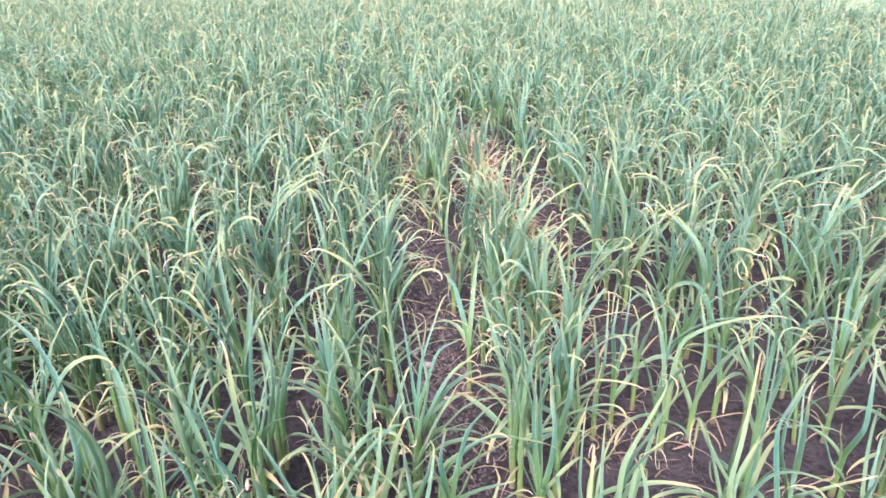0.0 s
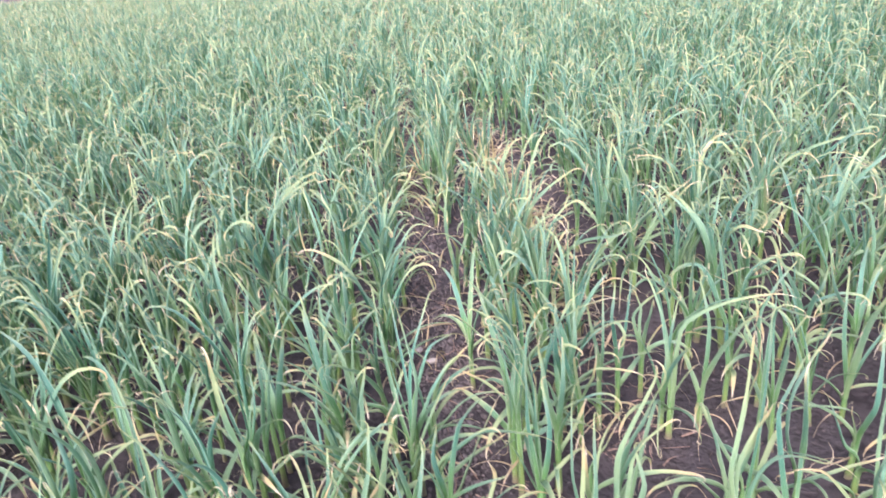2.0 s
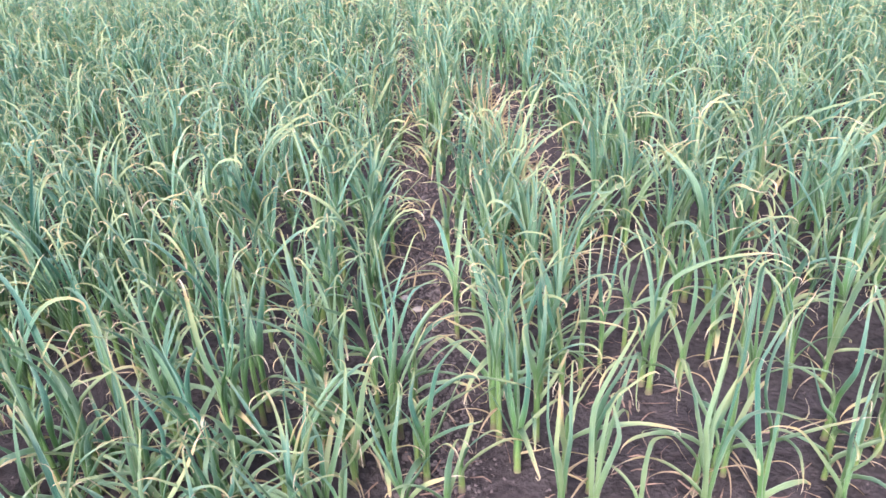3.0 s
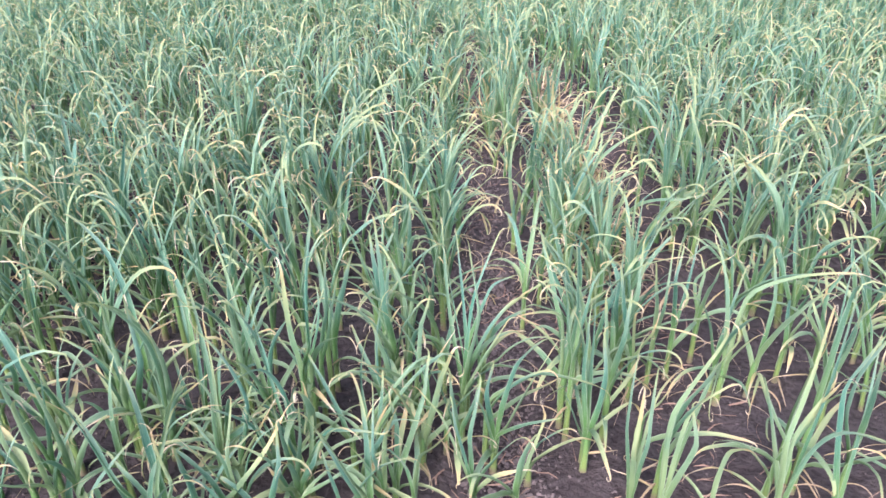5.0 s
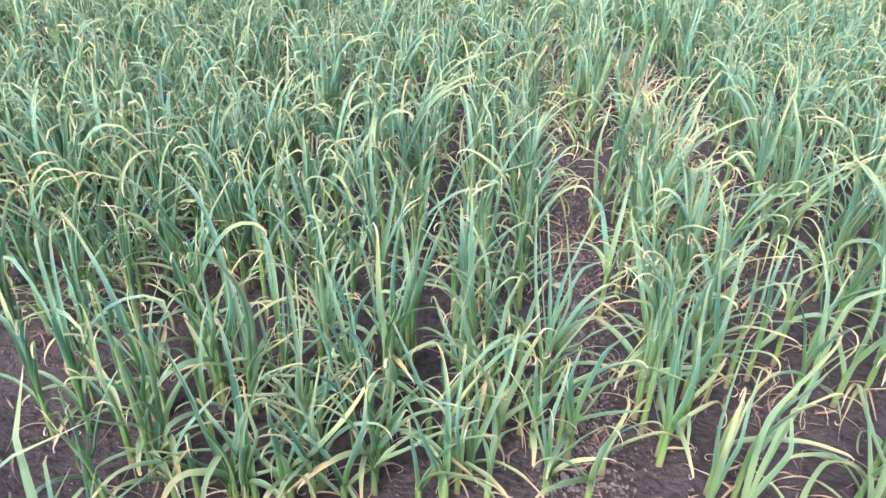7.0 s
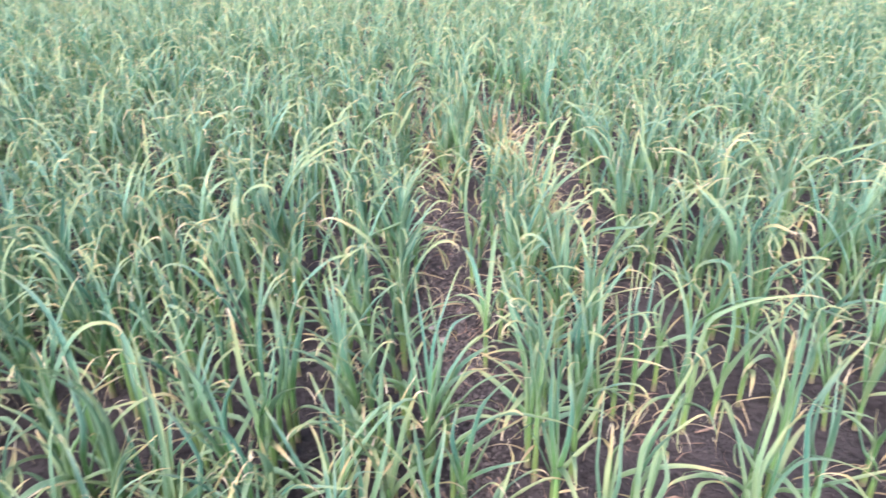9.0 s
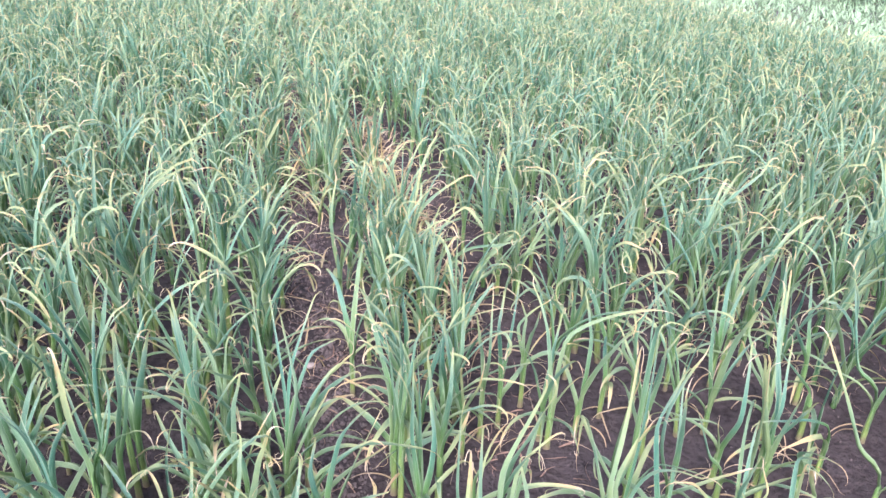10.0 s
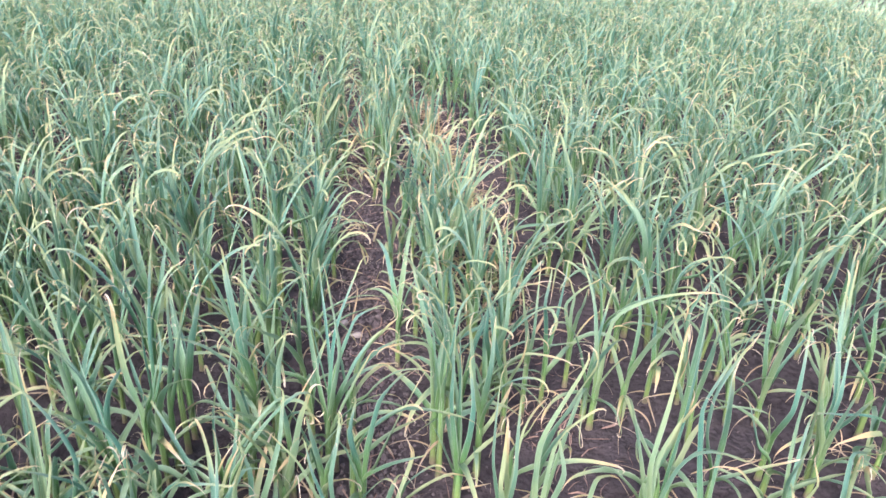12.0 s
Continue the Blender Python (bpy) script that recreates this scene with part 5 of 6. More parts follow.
set_plant(-0.564, 1.046, 0.06, [
    (0.060, 125, spec(0.336, 0.0211, 61, 39, 1.8, 8, 0.60, 3, 19, 0, 0.03, 0)),
    (0.060, 29, spec(0.313, 0.0158, 80, -26, 1.6, -5, 0.60, -30, 1, 0, 0.05, -70)),
])
set_plant(-0.688, 1.040, 0.06, [
    (0.060, 97, spec(0.241, 0.0062, 39, 48, 1.7, 24, 0.57, 34, 30, 0, 0.10, 20)),
    (0.060, 35, spec(0.369, 0.0066, 72, 1, 1.8, 18, 0.65, 55, 0, 0, 0.35, 70)),
])
set_plant(-0.289, 1.038, 0.08, [
    (0.080, 232, spec(0.378, 0.0103, 92, 115, 2.4, 22, 0.66, -33, 26, 0, 0.06, 70)),
])
set_plant(-0.450, 1.058, 0.05, [
    (0.050, 340, spec(0.337, 0.0119, 48, 9, 1.9, -8, 0.44, 86, -12, 0, 0.45, -60)),
    (0.050, 335, spec(0.225, 0.0144, 49, 13, 1.9, 36, 0.59, 3, -5, 0, 0.10, 70)),
])
set_plant(-0.690, 0.879, 0.14, [
    (0.140, 294, spec(0.377, 0.0093, 73, 2, 1.8, -11, 0.55, 21, 2, 0, 0.05, 20)),
    (0.140, 342, spec(0.321, 0.0108, 68, -21, 1.6, 4, 0.61, 9, -7, 0, 0.05, -20)),
])
set_plant(-0.652, 0.874, 0.11, [
    (0.110, 318, spec(0.407, 0.0101, 73, 16, 1.8, -10, 0.62, -15, -20, 0, 0.05, 0)),
    (0.110, 358, spec(0.247, 0.0119, 64, 16, 1.8, 8, 0.60, 0, -5, 0, 0.05, -70)),
])
set_plant(-0.762, 0.975, 0.13, [
    (0.130, 180, spec(0.366, 0.0141, 84, 20, 1.8, 1, 0.60, -26, 0, 0, 0.03, -30)),
])
set_plant(-0.744, 0.987, 0.12, [
    (0.113, 313, spec(0.350, 0.0083, 56, 27, 1.7, -10, 0.60, 28, -24, 0, 0.65, 20)),
    (0.120, 271, spec(0.314, 0.0075, 88, 14, 2.0, -5, 0.55, 84, -2, 0, 0.45, 40)),
])
set_plant(-0.645, 1.041, 0.13, [
    (0.130, 322, spec(0.333, 0.0124, 66, 38, 1.9, -45, 0.41, 10, 5, 0, 0.03, -10)),
])
set_plant(-0.566, 1.058, 0.11, [
    (0.110, 316, spec(0.560, 0.0095, 71, 40, 1.8, -7, 0.67, 46, -61, 0, 0.12, 20)),
])
set_plant(-0.630, 1.064, 0.13, [
    (0.130, 323, spec(0.379, 0.0133, 56, -3, 1.8, -32, 0.50, 3, -8, 0, 0.03, -20)),
])
set_plant(-0.716, 0.761, 0.06, [
    (0.060, 300, spec(0.298, 0.0109, 78, 45, 1.5, -11, 0.62, -13, -6, 0, 0.03, 30)),
])
set_plant(-0.497, 0.831, 0.05, [
    (0.050, 168, spec(0.315, 0.0108, 74, 39, 2.0, -17, 0.45, 42, -1, 0, 0.05, -20)),
])
set_plant(-0.471, 0.838, 0.05, [
    (0.050, 27, spec(0.318, 0.0092, 92, 61, 1.7, -14, 0.66, -19, 2, 0, 0.15, 70)),
    (0.050, 5, spec(0.293, 0.0081, 73, 26, 2.0, -33, 0.44, -36, 5, 0, 0.45, -60)),
])
set_plant(-0.596, 0.803, 0.05, [
    (0.050, 342, spec(0.190, 0.0068, 70, 53, 1.7, -9, 0.58, -7, 0, 0, 0.80, -60)),
])
set_plant(-0.260, 0.956, 0.08, [
    (0.080, 309, spec(0.313, 0.0111, 64, -13, 1.8, -4, 0.60, -16, -3, 0, 0.03, -20)),
    (0.080, 280, spec(0.307, 0.0100, 76, 31, 1.9, -16, 0.59, 10, 8, 0, 0.03, 10)),
    (0.053, 274, spec(0.230, 0.0108, 51, 13, 1.8, -23, 0.45, -9, -7, 0, 0.50, 50)),
    (0.061, 325, spec(0.242, 0.0114, 62, 11, 1.9, -10, 0.55, 11, -1, 0, 0.03, -60)),
])
set_plant(-0.100, 0.970, 0.08, [
    (0.080, 277, spec(0.327, 0.0084, 66, 19, 1.8, -55, 0.54, 24, -3, 0, 0.03, 0)),
    (0.080, 331, spec(0.262, 0.0106, 89, 28, 1.7, 3, 0.58, -13, 0, 0, 0.40, -50)),
])
set_plant(-0.120, 0.937, 0.05, [
    (0.050, 246, spec(0.337, 0.0082, 68, -8, 1.7, 1, 0.61, 6, 2, 0, 0.05, 50)),
])
set_plant(-0.295, 0.885, 0.05, [
    (0.050, 333, spec(0.324, 0.0119, 71, 2, 1.8, -13, 0.60, -1, -2, 0, 0.03, -40)),
])
set_plant(-0.400, 0.856, 0.05, [
    (0.050, 286, spec(0.319, 0.0125, 91, 62, 1.6, -19, 0.65, 11, 19, 0, 0.03, 10)),
])
set_plant(-0.350, 0.901, 0.07, [
    (0.070, 264, spec(0.263, 0.0086, 89, 1, 1.8, -25, 0.51, 6, -2, 0, 0.20, 20)),
    (0.070, 238, spec(0.279, 0.0083, 89, 33, 1.6, -1, 0.60, -17, 0, 0, 0.05, 60)),
])
set_plant(-0.163, 0.923, 0.05, [
    (0.050, 271, spec(0.285, 0.0084, 75, 15, 1.8, -9, 0.63, -7, 6, 0, 0.10, 10)),
])

rng = random.Random(7)
patterns = [garlic_plant(*wild_plant(rng)) for _ in range(20)]
spots = [p for p in crop_sites(rng, -3.2, 3.2, 0.80, 2.15, 0.085, 0.20) if near(*p) and clear_of_set(*p)
         and rng.random() < (0.9 if p[1] > 1.75 or p[0] < -0.45 else 0.8 if p[1] > 1.4 else 0.12 if p[0] > 0.15 else 0.4)]
spots += [p for p in crop_sites(rng, -1.75, -0.38, 1.0, 1.95, 0.19, 0.13) if near(*p) and clear_of_set(*p)]
flank = []  # the full rows on either hand of the first furrow
for across, first in ((0.475, 1.22), (0.155, 1.26), (0.60, 1.5)):
    y = first
    while y < 2.2:
        a = across + rng.gauss(0, 0.03)
        p = ((a - y * ACROSS.y) / ACROSS.x, y)
        if all(math.hypot(p[0] - px, p[1] - py) > 0.045 for px, py, _ in TAKEN):
            flank.append(p)
        y += rng.uniform(0.06, 0.10)
spots = [p for p in spots if all(math.hypot(p[0] - x, p[1] - y) > 0.06 for x, y in flank)]
spots.sort(key=lambda p: math.hypot(p[0] - 0.1, p[1] - 0.6))
spots, spare_spots = flank + spots[:86 - len(flank)], spots[86 - len(flank):]
for k, (x, y) in enumerate(spots):
    size = rng.uniform(0.86, 1.12) if y > 1.0 else rng.uniform(0.62, 0.75)
    m = pose(x, y, ground_z(x, y), rng.gauss(0, 4), rng.gauss(2, 4), rng.uniform(0, 360)) @ Matrix.Scale(size, 4)
    if k < len(patterns):
        patterns[k].matrix_basis = m
    else:
        copy_thing(patterns[k % len(patterns)], m)


# withered plants that stand along the second furrow
for k in range(19):
    tall, radius, leaves = wild_plant(rng)
    leaves = [(z * 0.7, az, dict(one, dry=min(1.0, one["dry"] + rng.uniform(0.3, 0.9)), width=one["width"] * 0.9,
                                 bend=one["bend"] + 40)) for z, az, one in leaves[:6]]
    y = 1.9 + 0.11 * k + rng.gauss(0, 0.05)
    x = (FURROW_B - rng.uniform(0.05, 0.15) - y * ACROSS.y) / ACROSS.x
    if k >= 14:
        y = 2.75 + 0.22 * (k - 14)
        x = (FURROW_A + rng.choice((-0.07, 0.06)) - y * ACROSS.y) / ACROSS.x
    withered = garlic_plant(tall * 0.7, radius, leaves, "half withered garlic plant with straw-coloured leaves beside a furrow")
    withered.matrix_basis = pose(x, y, 0, rng.gauss(0, 8), rng.gauss(0, 8), 0) @ Matrix.Scale(0.85, 4)


def crop_stuff(name, sites, kinds, segments, sides, rng, keep=1.0, size=1.0, widen=1.0, fade=1.0):
    """Many plants in one mesh, for the field beyond the near rows."""
    models = []
    for _ in range(kinds):
        tall, radius, leaves = wild_plant(rng)
        chosen = [l for l in leaves if rng.random() < keep]
        parts = [stalk(tall, radius, sides)] if sides else []
        for z, az, one in chosen:
            # fade gives farther crop more straw tips, partly as paint for the haze
            one = dict(one, width=one["width"] * widen, dry=one["dry"] * fade)
            v, f, uv, d = blade(one, segments)
            a = math.radians(az)
            turn = np.array([[math.cos(a), -math.sin(a), 0], [math.sin(a), math.cos(a), 0], [0, 0, 1]])
            parts.append((v @ turn.T + [0, 0, z], f, uv, d))
        count = 0
        out = [[], [], [], []]
        for v, f, uv, d in parts:
            for store, item in zip(out, (v, f + count, uv, d)):
                store.append(item)
            count += len(v)
        models.append([np.concatenate(o) for o in out])
    allv, allf, alluv, alld = [], [], [], []
    count = 0
    for x, y in sites:
        v, f, uv, d = models[rng.randrange(kinds)]
        turn = Euler((rng.gauss(0, 0.07), rng.gauss(0.03, 0.07), rng.uniform(0, 6.283))).to_matrix()
        v = v @ (np.array(turn).T * rng.uniform(0.85, 1.12) * size) + [x, y, 0]
        allv.append(v), allf.append(f + count), alluv.append(uv), alld.append(d)
        count += len(v)
    me = foliage_mesh(name, np.concatenate(allv), np.concatenate(allf), np.concatenate(alluv),
                      np.concatenate(alld), LEAF)
    return tagged(new(name, me), "dense rows of blue-green garlic plants with yellow tips", "garlic crop", kind="stuff")


mid = [p for p in crop_sites(rng, -8, EDGE_X, 1.0, 7.0, 0.075, 0.20) if in_view(*p, 1.0) and (p[1] > 2.15 or not in_view(*p, 0.1))
       and clear_of_set(*p)]
mid += spare_spots
mid += [p for p in crop_sites(rng, -3.2, -0.75, 0.85, 2.15, 0.13, 0.15) if in_view(*p, 0.1) and clear_of_set(*p)
        and all(math.hypot(p[0] - x, p[1] - y) > 0.06 for x, y in spots)]
crop_stuff("garlic_crop", [p for p in mid if p[1] < 3.6], 36, 10, 4, rng, 1.0, 1.0, 1.0, 1.05)
crop_stuff("garlic_crop", [p for p in mid if p[1] >= 3.6], 36, 7, 3, rng, 1.0, 1.0, 1.0, 1.1)
far = [p for p in crop_sites(rng, LEFT_X, EDGE_X, 7.0, 16.0, 0.105, 0.20) if in_view(*p, 0.8)]
crop_stuff("distant_garlic_crop", far, 24, 5, 0, rng, 0.95, 1.0, 1.1, 1.25)
farther = [p for p in crop_sites(rng, LEFT_X, EDGE_X, 16.0, FAR_Y, 0.22, 0.24) if in_view(*p, 1)]
crop_stuff("remote_garlic_crop", farther, 16, 4, 0, rng, 0.85, 1.05, 1.6, 1.3)

around = [p for p in crop_sites(rng, -6.5, EDGE_X, -4.0, 6.0, 0.125, 0.20)
          if (not in_view(*p, 1.0) or p[1] < 0.5) and (abs(p[0] - 0.2) > 0.4 or abs(p[1]) > 0.35 and p[1] < 0.2)]
crop_stuff("surrounding_garlic_crop", around, 12, 4, 0, rng, 0.9, 1.0, 1.1, 1.0)


low = [p for p in crop_sites(rng, -1.3, 1.5, 0.44, 0.70, 0.11, 0.16) if math.hypot(p[0] - 0.17, p[1] - 0.13) > 0.3]
crop_stuff("low_garlic_crop", low, 8, 7, 4, rng, 0.9, 0.55, 1.0, 0.8)


# ---- what lies on the soil ----
def joined(parts):
    """Several (verts, faces, uv, dry) as one."""
    count, out = 0, [[], [], [], []]
    for v, f, uv, d in parts:
        for store, item in zip(out, (v, f + count, uv, d)):
            store.append(item)
        count += len(v)
    return [np.concatenate(o) for o in out]


def turned(part, x, y, z, rx, ry, rz, size=1.0):
    v, f, uv, d = part
    return v @ (np.array(Euler((rx, ry, rz)).to_matrix()).T * size) + [x, y, z], f, uv, d


def dry_litter():
    """Dead leaf strips and root threads, thickest in the furrows."""
    rng = random.Random(5)
    parts = []
    for k in range(1200):
        y = 0.8 + 4.2 * rng.random() ** 1.3
        if k % 3 == 0:
            a = FURROW_A + rng.gauss(0, 0.07)
        elif k % 3 == 1:
            a = FURROW_B - 0.03 + rng.gauss(0, 0.08)
        else:
            a = rng.uniform(-1.6, 1.9)
        x = (a - y * ACROSS.y) / ACROSS.x
        strip = blade(spec(rng.uniform(0.04, 0.13), rng.uniform(0.0015, 0.0055), rng.uniform(0, 28), rng.uniform(10, 70), 1.0,
                           rng.choice((0, 0, -40)), 0.5, rng.gauss(0, 60), rng.gauss(0, 90), rng.gauss(0, 120), 1.0), 7)
        parts.append(turned(strip, x, y, ground_z(x, y) + 0.004, 0, 0, rng.uniform(0, 6.28)))
    me = foliage_mesh("dry_leaf_litter", *joined(parts), LITTER)
    tagged(new("dry_leaf_litter", me), "dry reddish-tan leaf strips scattered over the soil", "leaf litter", kind="stuff")


def fallen_leaves():
    """Whole withered leaves that have sunk into the second furrow and lie across one another."""
    rng = random.Random(15)
    parts = []
    for k in range(420):
        y = 1.75 + 2.6 * rng.random()
        a = FURROW_B - 0.03 + rng.gauss(0, 0.055)
        if k % 11 == 0:
            a = FURROW_A + rng.gauss(0, 0.09)
        x = (a - y * ACROSS.y) / ACROSS.x
        strip = blade(spec(rng.uniform(0.10, 0.26), rng.uniform(0.004, 0.009), rng.uniform(10, 78), rng.uniform(40, 120), 1.0,
                           rng.choice((0, 0, 40)), 0.5, rng.gauss(0, 60), rng.gauss(0, 60), rng.gauss(0, 90), rng.uniform(0.9, 1.9)), 9)
        parts.append(turned(strip, x, y, ground_z(x, y) + 0.005 + 0.03 * rng.random() ** 2, 0, 0, rng.uniform(0, 6.28)))
    me = foliage_mesh("withered_leaves", *joined(parts), LEAF)
    tagged(new("withered_leaves", me), "straw-coloured withered leaves lying crosswise in the furrow", "withered leaves", kind="stuff")


def lump(rng, flat=0.7):
    """A small uneven lump of about one unit."""
    bm = bmesh.new()
    bmesh.ops.create_icosphere(bm, subdivisions=1, radius=0.5)
    for v in bm.verts:
        v.co *= rng.uniform(0.72, 1.2)
        v.co.z *= flat
    verts = np.array([v.co[:] for v in bm.verts])
    faces = np.array([[v.index for v in f.verts] for f in bm.faces])
    bm.free()
    return verts, faces


def soil_crumbs():
    rng = random.Random(9)
    shapes = [lump(rng) for _ in range(12)]
    allv, allf, count = [], [], 0
    for k in range(10500):
        y = 0.75 + 5.0 * rng.random() ** 1.4
        if k % 3:
            a, big = FURROW_A - 0.005 + rng.gauss(0, 0.05), rng.uniform(0.004, 0.013)
        else:
            a, big = rng.uniform(-2.0, 2.2), rng.uniform(0.003, 0.008)
        if rng.random() < 0.03:
            big *= 2.0
        x = (a - y * ACROSS.y) / ACROSS.x
        v, f = shapes[rng.randrange(12)]
        turn = np.array(Euler((rng.random() * 6, rng.random() * 6, rng.random() * 6)).to_matrix())
        allv.append(v @ turn.T * big + [x, y, ground_z(x, y) + big * 0.2])
        allf.append(f + count)
        count += len(v)
    me = bpy.data.meshes.new("soil_crumbs")
    me.from_pydata(np.concatenate(allv).tolist(), [], np.concatenate(allf).tolist())
    me.materials.append(CLOD)
    tagged(new("soil_crumbs", me), "grey-purple crumbs and clods of dry soil", "soil crumbs", kind="stuff")


def pebble(x, y, long, wide, high, turn):
    rng = random.Random(int(x * 1000) + 77)
    bm = bmesh.new()
    bmesh.ops.create_icosphere(bm, subdivisions=2, radius=0.5)
    for v in bm.verts:
        v.co *= 1 + 0.28 * noise.noise(v.co * 2.3 + Vector((x * 9, y * 9, 0))) + rng.uniform(-0.03, 0.03)
        v.co.x, v.co.y, v.co.z = v.co.x * long, v.co.y * wide, v.co.z * high
    me = bpy.data.meshes.new("pebble")
    bm.to_mesh(me), bm.free()
    me.materials.append(STONE)
    ob = tagged(new("pebble", me), "pale pinkish-grey flat stone lying in the furrow", "stone", "stones in the furrow")
    ob.matrix_basis = pose(x, y, ground_z(x, y) + high * 0.25, 6, -8, turn)


dry_litter()
fallen_leaves()
soil_crumbs()
pebble(0.000, 1.750, 0.036, 0.022, 0.016, 10)
pebble(-0.042, 1.800, 0.026, 0.022, 0.016, 60)
pebble(0.062, 1.600, 0.016, 0.012, 0.010, 30)
pebble(0.022, 1.420, 0.013, 0.011, 0.009, 80)


# ---- beyond the crop ----
def grass_strip():
    """Low pale grass beside the crop."""
    rng = random.Random(3)
    tufts = []
    for _ in range(16):
        parts = [turned(blade(spec(rng.uniform(0.10, 0.24), rng.uniform(0.010, 0.018), rng.uniform(45, 80), rng.uniform(20, 110),
                                   1.4, 0, 0.6, 20, rng.gauss(0, 30), 0, 0.05), 3),
                        rng.gauss(0, 0.05), rng.gauss(0, 0.05), 0, 0, 0, rng.uniform(0, 6.28)) for _ in range(7)]
        tufts.append(joined(parts))
    parts = []
    for _ in range(8200):
        y = rng.uniform(4.5, 26) if rng.random() < 0.82 else rng.uniform(-4, 4.5)
        x = EDGE_X + 0.15 + (rng.random() ** 1.3) * (3 + max(y, 0) * 0.6)
        parts.append(turned(tufts[rng.randrange(16)], x, y, 0, rng.gauss(0, 0.1), rng.gauss(0, 0.1), rng.uniform(0, 6.28),
                            rng.uniform(0.8, 1.5)))
    me = foliage_mesh("grass", *joined(parts), GRASS)
    tagged(new("grass", me), "low pale green grass strip beside the crop", "grass", kind="stuff")


def leafy_crown(rng, wide, high, count, size):
    """Many small leaves in uneven clumps inside a squat dome."""
    clumps = [(rng.gauss(0, wide * 0.26), rng.gauss(0, wide * 0.26), high * rng.uniform(0.25, 0.85)) for _ in range(9)]
    parts = []
    for _ in range(count):
        cx, cy, cz = clumps[rng.randrange(9)]
        leaf = blade(spec(size * rng.uniform(0.7, 1.4), size * 0.5, rng.uniform(-20, 60), rng.uniform(0, 60), 1, 0, 0.6, 0, 0, 0, 0.03), 3)
        parts.append(turned(leaf, cx + rng.gauss(0, wide * 0.13), cy + rng.gauss(0, wide * 0.13),
                            max(0.03, cz + rng.gauss(0, high * 0.12)), 0, 0, rng.uniform(0, 6.28)))
    return joined(parts)


def shrub(x, y, wide, high, seed):
    rng = random.Random(seed)
    root = tagged(new("shrub"), "low dark green leafy shrub at the field edge", "shrub", "shrubs at the field edge")
    crown = new("crown", foliage_mesh("crown", *leafy_crown(rng, wide, high, 900, 0.09), SHRUB))
    crown.parent = root
    for k in range(4):
        stem = new("branch", foliage_mesh("branch", *stalk(high * 0.6, 0.014, 5), BARK))
        stem.parent = root
        stem.matrix_basis = pose(0, 0, 0.01, rng.gauss(0, 18), rng.gauss(0, 18), 90 * k)
    root.location = (x, y, 0)


def earth_bank():
    """A long low bank of bare earth and rubble along the crop's far side."""
    cols, rows_ = 110, 12
    verts = []
    for i in range(cols + 1):
        y = 10 + i * 38 / cols
        ridge = 0.55 + 0.30 * noise.noise((y * 0.6, 2.0, 0)) + 0.20 * noise.noise((y * 2.1, 5.0, 0))
        for j in range(rows_ + 1):
            f = j / rows_
            x = LEFT_X - 0.7 - 3.2 * f + 0.4 * noise.noise((y * 0.4, 8.0, 0))
            z = ridge * math.sin(math.pi * f) ** 0.8 + 0.22 * noise.noise((x * 2.1, y * 2.1, 3.0)) * math.sin(math.pi * f)
            verts.append((x, y, z - 0.06))
    w = rows_ + 1
    faces = [(i * w + j, (i + 1) * w + j, (i + 1) * w + j + 1, i * w + j + 1) for i in range(cols) for j in range(rows_)]
    me = mesh_object("earth_bank", verts, faces, BANK)
    tagged(new("earth_bank", me), "low pinkish-brown bank of bare earth beside the field", "earth bank", kind="structure")


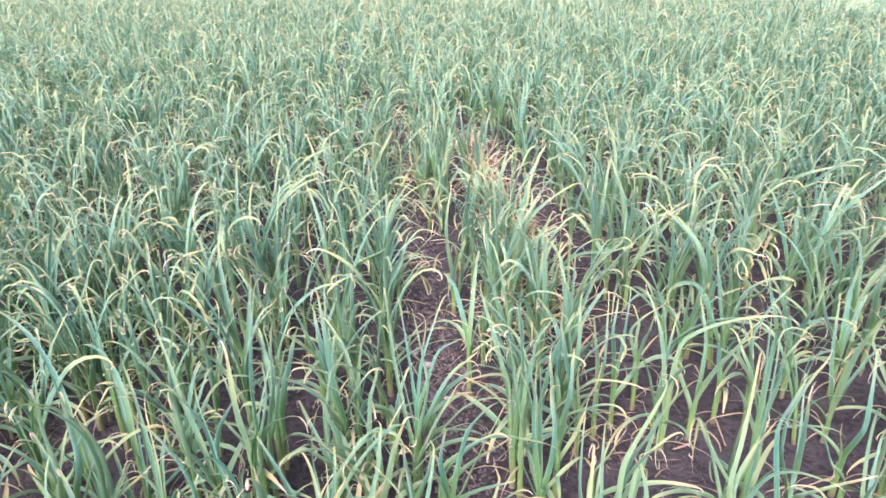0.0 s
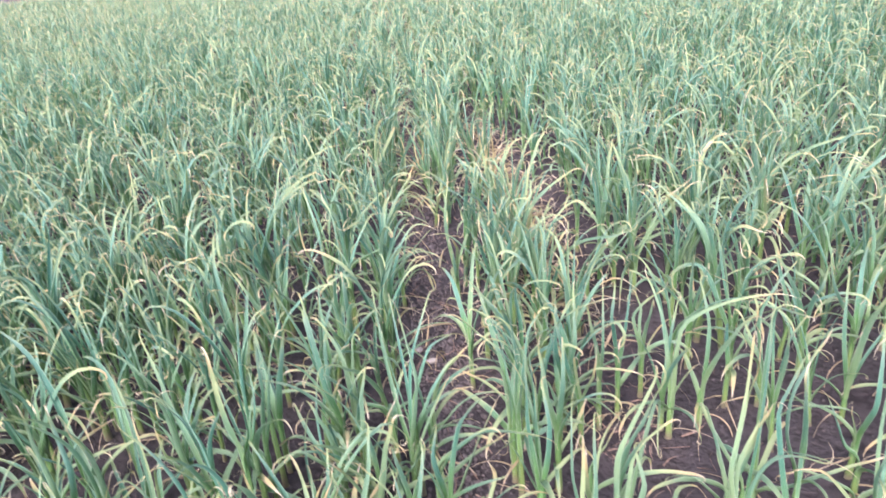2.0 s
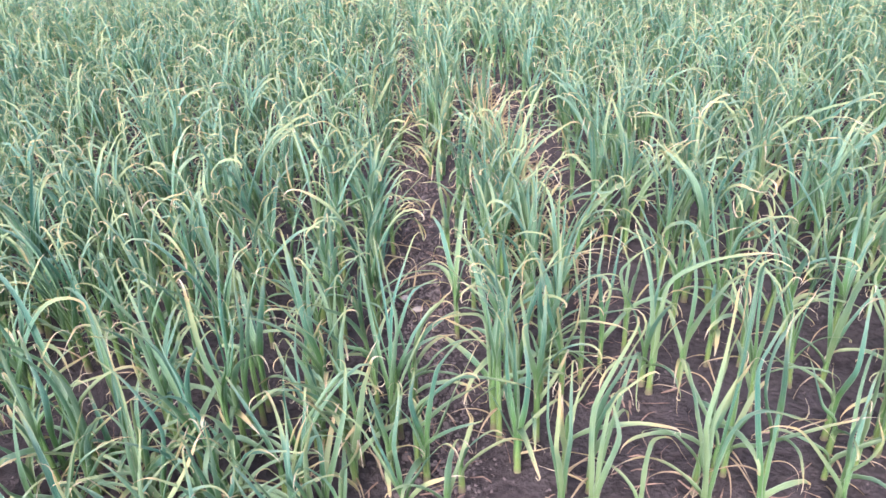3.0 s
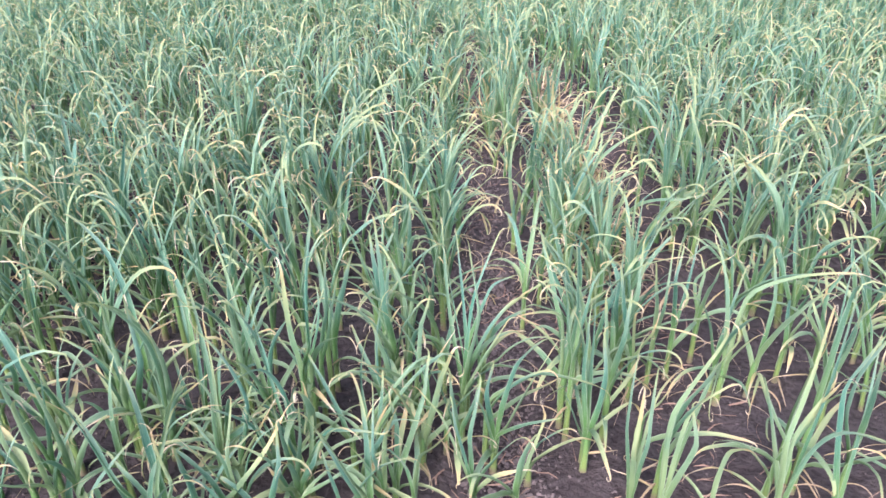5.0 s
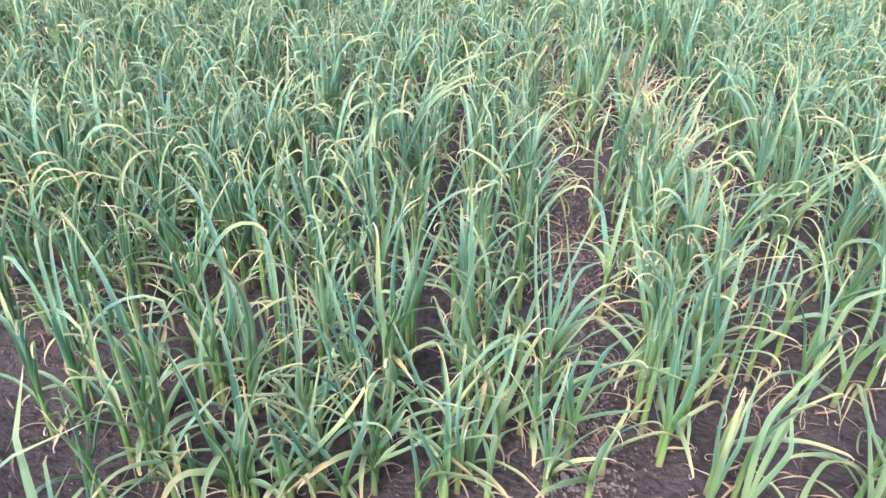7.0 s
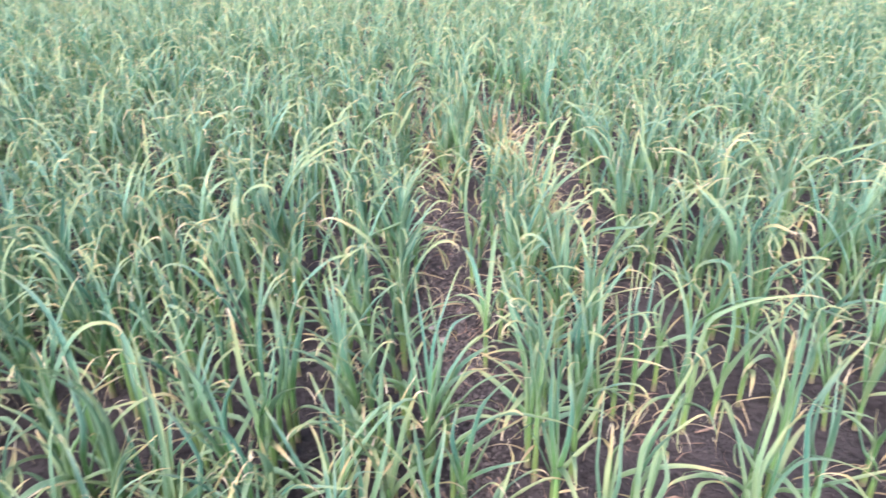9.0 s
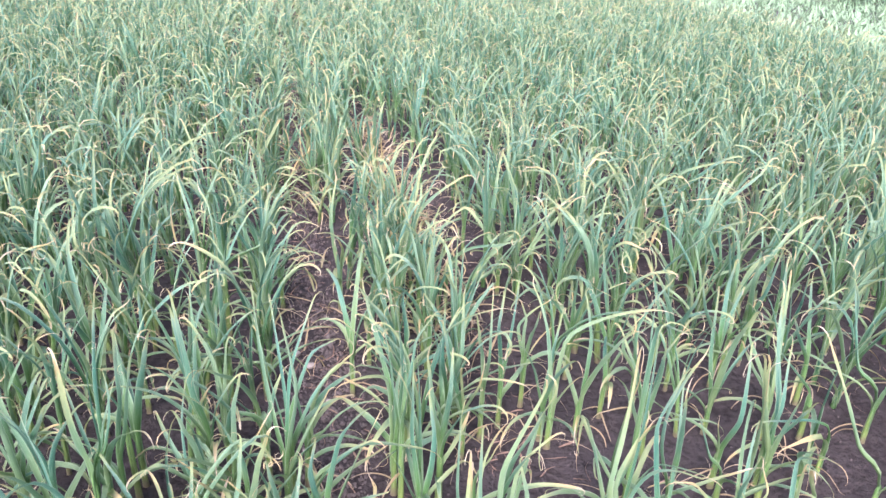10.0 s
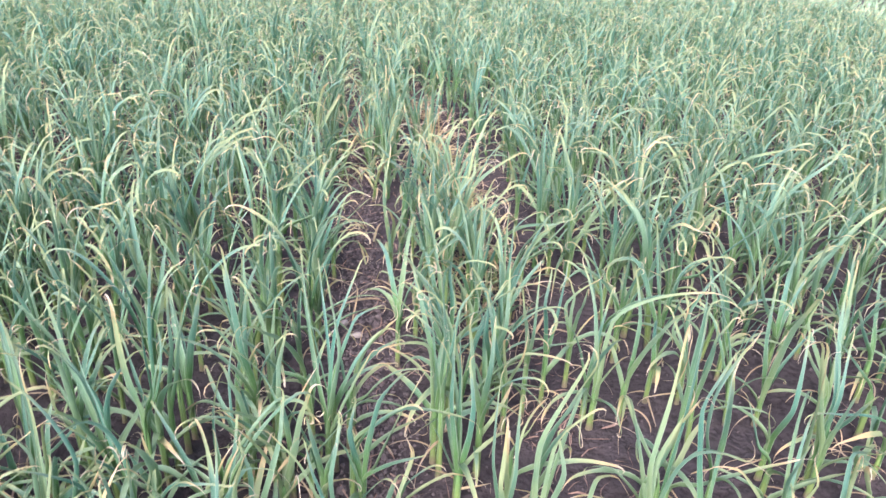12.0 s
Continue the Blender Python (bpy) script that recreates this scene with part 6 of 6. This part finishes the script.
def plank_fence(x, y, count, high, turn):
    rng = random.Random(12)
    root = tagged(new("fence"), "weathered grey-brown plank fence behind the field", "fence")
    for k in range(count):
        bm = bmesh.new()
        bmesh.ops.create_cube(bm, size=1)
        tall = high * rng.uniform(0.9, 1.08)
        bmesh.ops.scale(bm, vec=(0.19, 0.03, tall), verts=bm.verts)
        bmesh.ops.translate(bm, vec=(k * 0.21, rng.gauss(0, 0.01), tall / 2), verts=bm.verts)
        bmesh.ops.bevel(bm, geom=bm.edges[:], offset=0.006, segments=1, affect="EDGES")
        me = bpy.data.meshes.new("plank")
        bm.to_mesh(me), bm.free()
        me.materials.append(PLANK)
        new("plank", me).parent = root
    for z in (0.3, 0.75):
        bm = bmesh.new()
        bmesh.ops.create_cube(bm, size=1)
        bmesh.ops.scale(bm, vec=(count * 0.21, 0.05, 0.09), verts=bm.verts)
        bmesh.ops.translate(bm, vec=((count - 1) * 0.105, 0.045, z * high), verts=bm.verts)
        me = bpy.data.meshes.new("rail")
        bm.to_mesh(me), bm.free()
        me.materials.append(PLANK)
        new("rail", me).parent = root
    root.matrix_basis = pose(x, y, 0, 0, 0, turn)


def rubble_heap(x, y, wide, high, material, label, category):
    bm = bmesh.new()
    bmesh.ops.create_uvsphere(bm, u_segments=28, v_segments=16, radius=0.5)
    for v in bm.verts:
        v.co *= 1 + 0.35 * noise.noise(v.co * 2.5 + Vector((x, y, 0)))
        v.co.x, v.co.y, v.co.z = v.co.x * wide, v.co.y * wide * 0.7, max(0.0, v.co.z + 0.35) * high * 1.2
    me = bpy.data.meshes.new(category)
    bm.to_mesh(me), bm.free()
    me.materials.append(material)
    me.polygons.foreach_set("use_smooth", [True] * len(me.polygons))
    tagged(new(category.replace(" ", "_"), me), label, category).location = (x, y, -0.02)


SHRUB = plain_material("shrub_leaves", (0.16, 0.28, 0.17), (0.24, 0.37, 0.23), 9.0, 0.6)
BARK = plain_material("bark", (0.12, 0.09, 0.07), (0.20, 0.15, 0.11), 20.0)
BANK = plain_material("bare_earth", (0.12, 0.095, 0.095), (0.21, 0.165, 0.165), 0.9, 0.95, 0.05)
PLANK = plain_material("old_planks", (0.22, 0.19, 0.19), (0.32, 0.27, 0.27), 6.0, 0.85)
BLUISH = plain_material("grey_blue_rubble", (0.15, 0.15, 0.19), (0.22, 0.22, 0.26), 2.5, 0.8, 0.03)
grass_strip()
earth_bank()
shrub(10.6, 15.6, 1.5, 0.5, 1)
shrub(11.8, 16.4, 1.8, 0.6, 2)
shrub(13.2, 17.5, 1.9, 0.7, 3)
shrub(9.4, 17.6, 1.3, 0.5, 4)
shrub(-21.3, 31.4, 1.9, 2.3, 5)
shrub(-20.5, 31.9, 1.3, 1.7, 6)
shrub(-23.6, 31.2, 1.5, 1.1, 7)
plank_fence(-19.9, 31.2, 30, 2.6, 29)
rubble_heap(-18.6, 25.6, 1.7, 0.9, BLUISH, "grey-blue heap of rubble beside the field", "rubble heap")
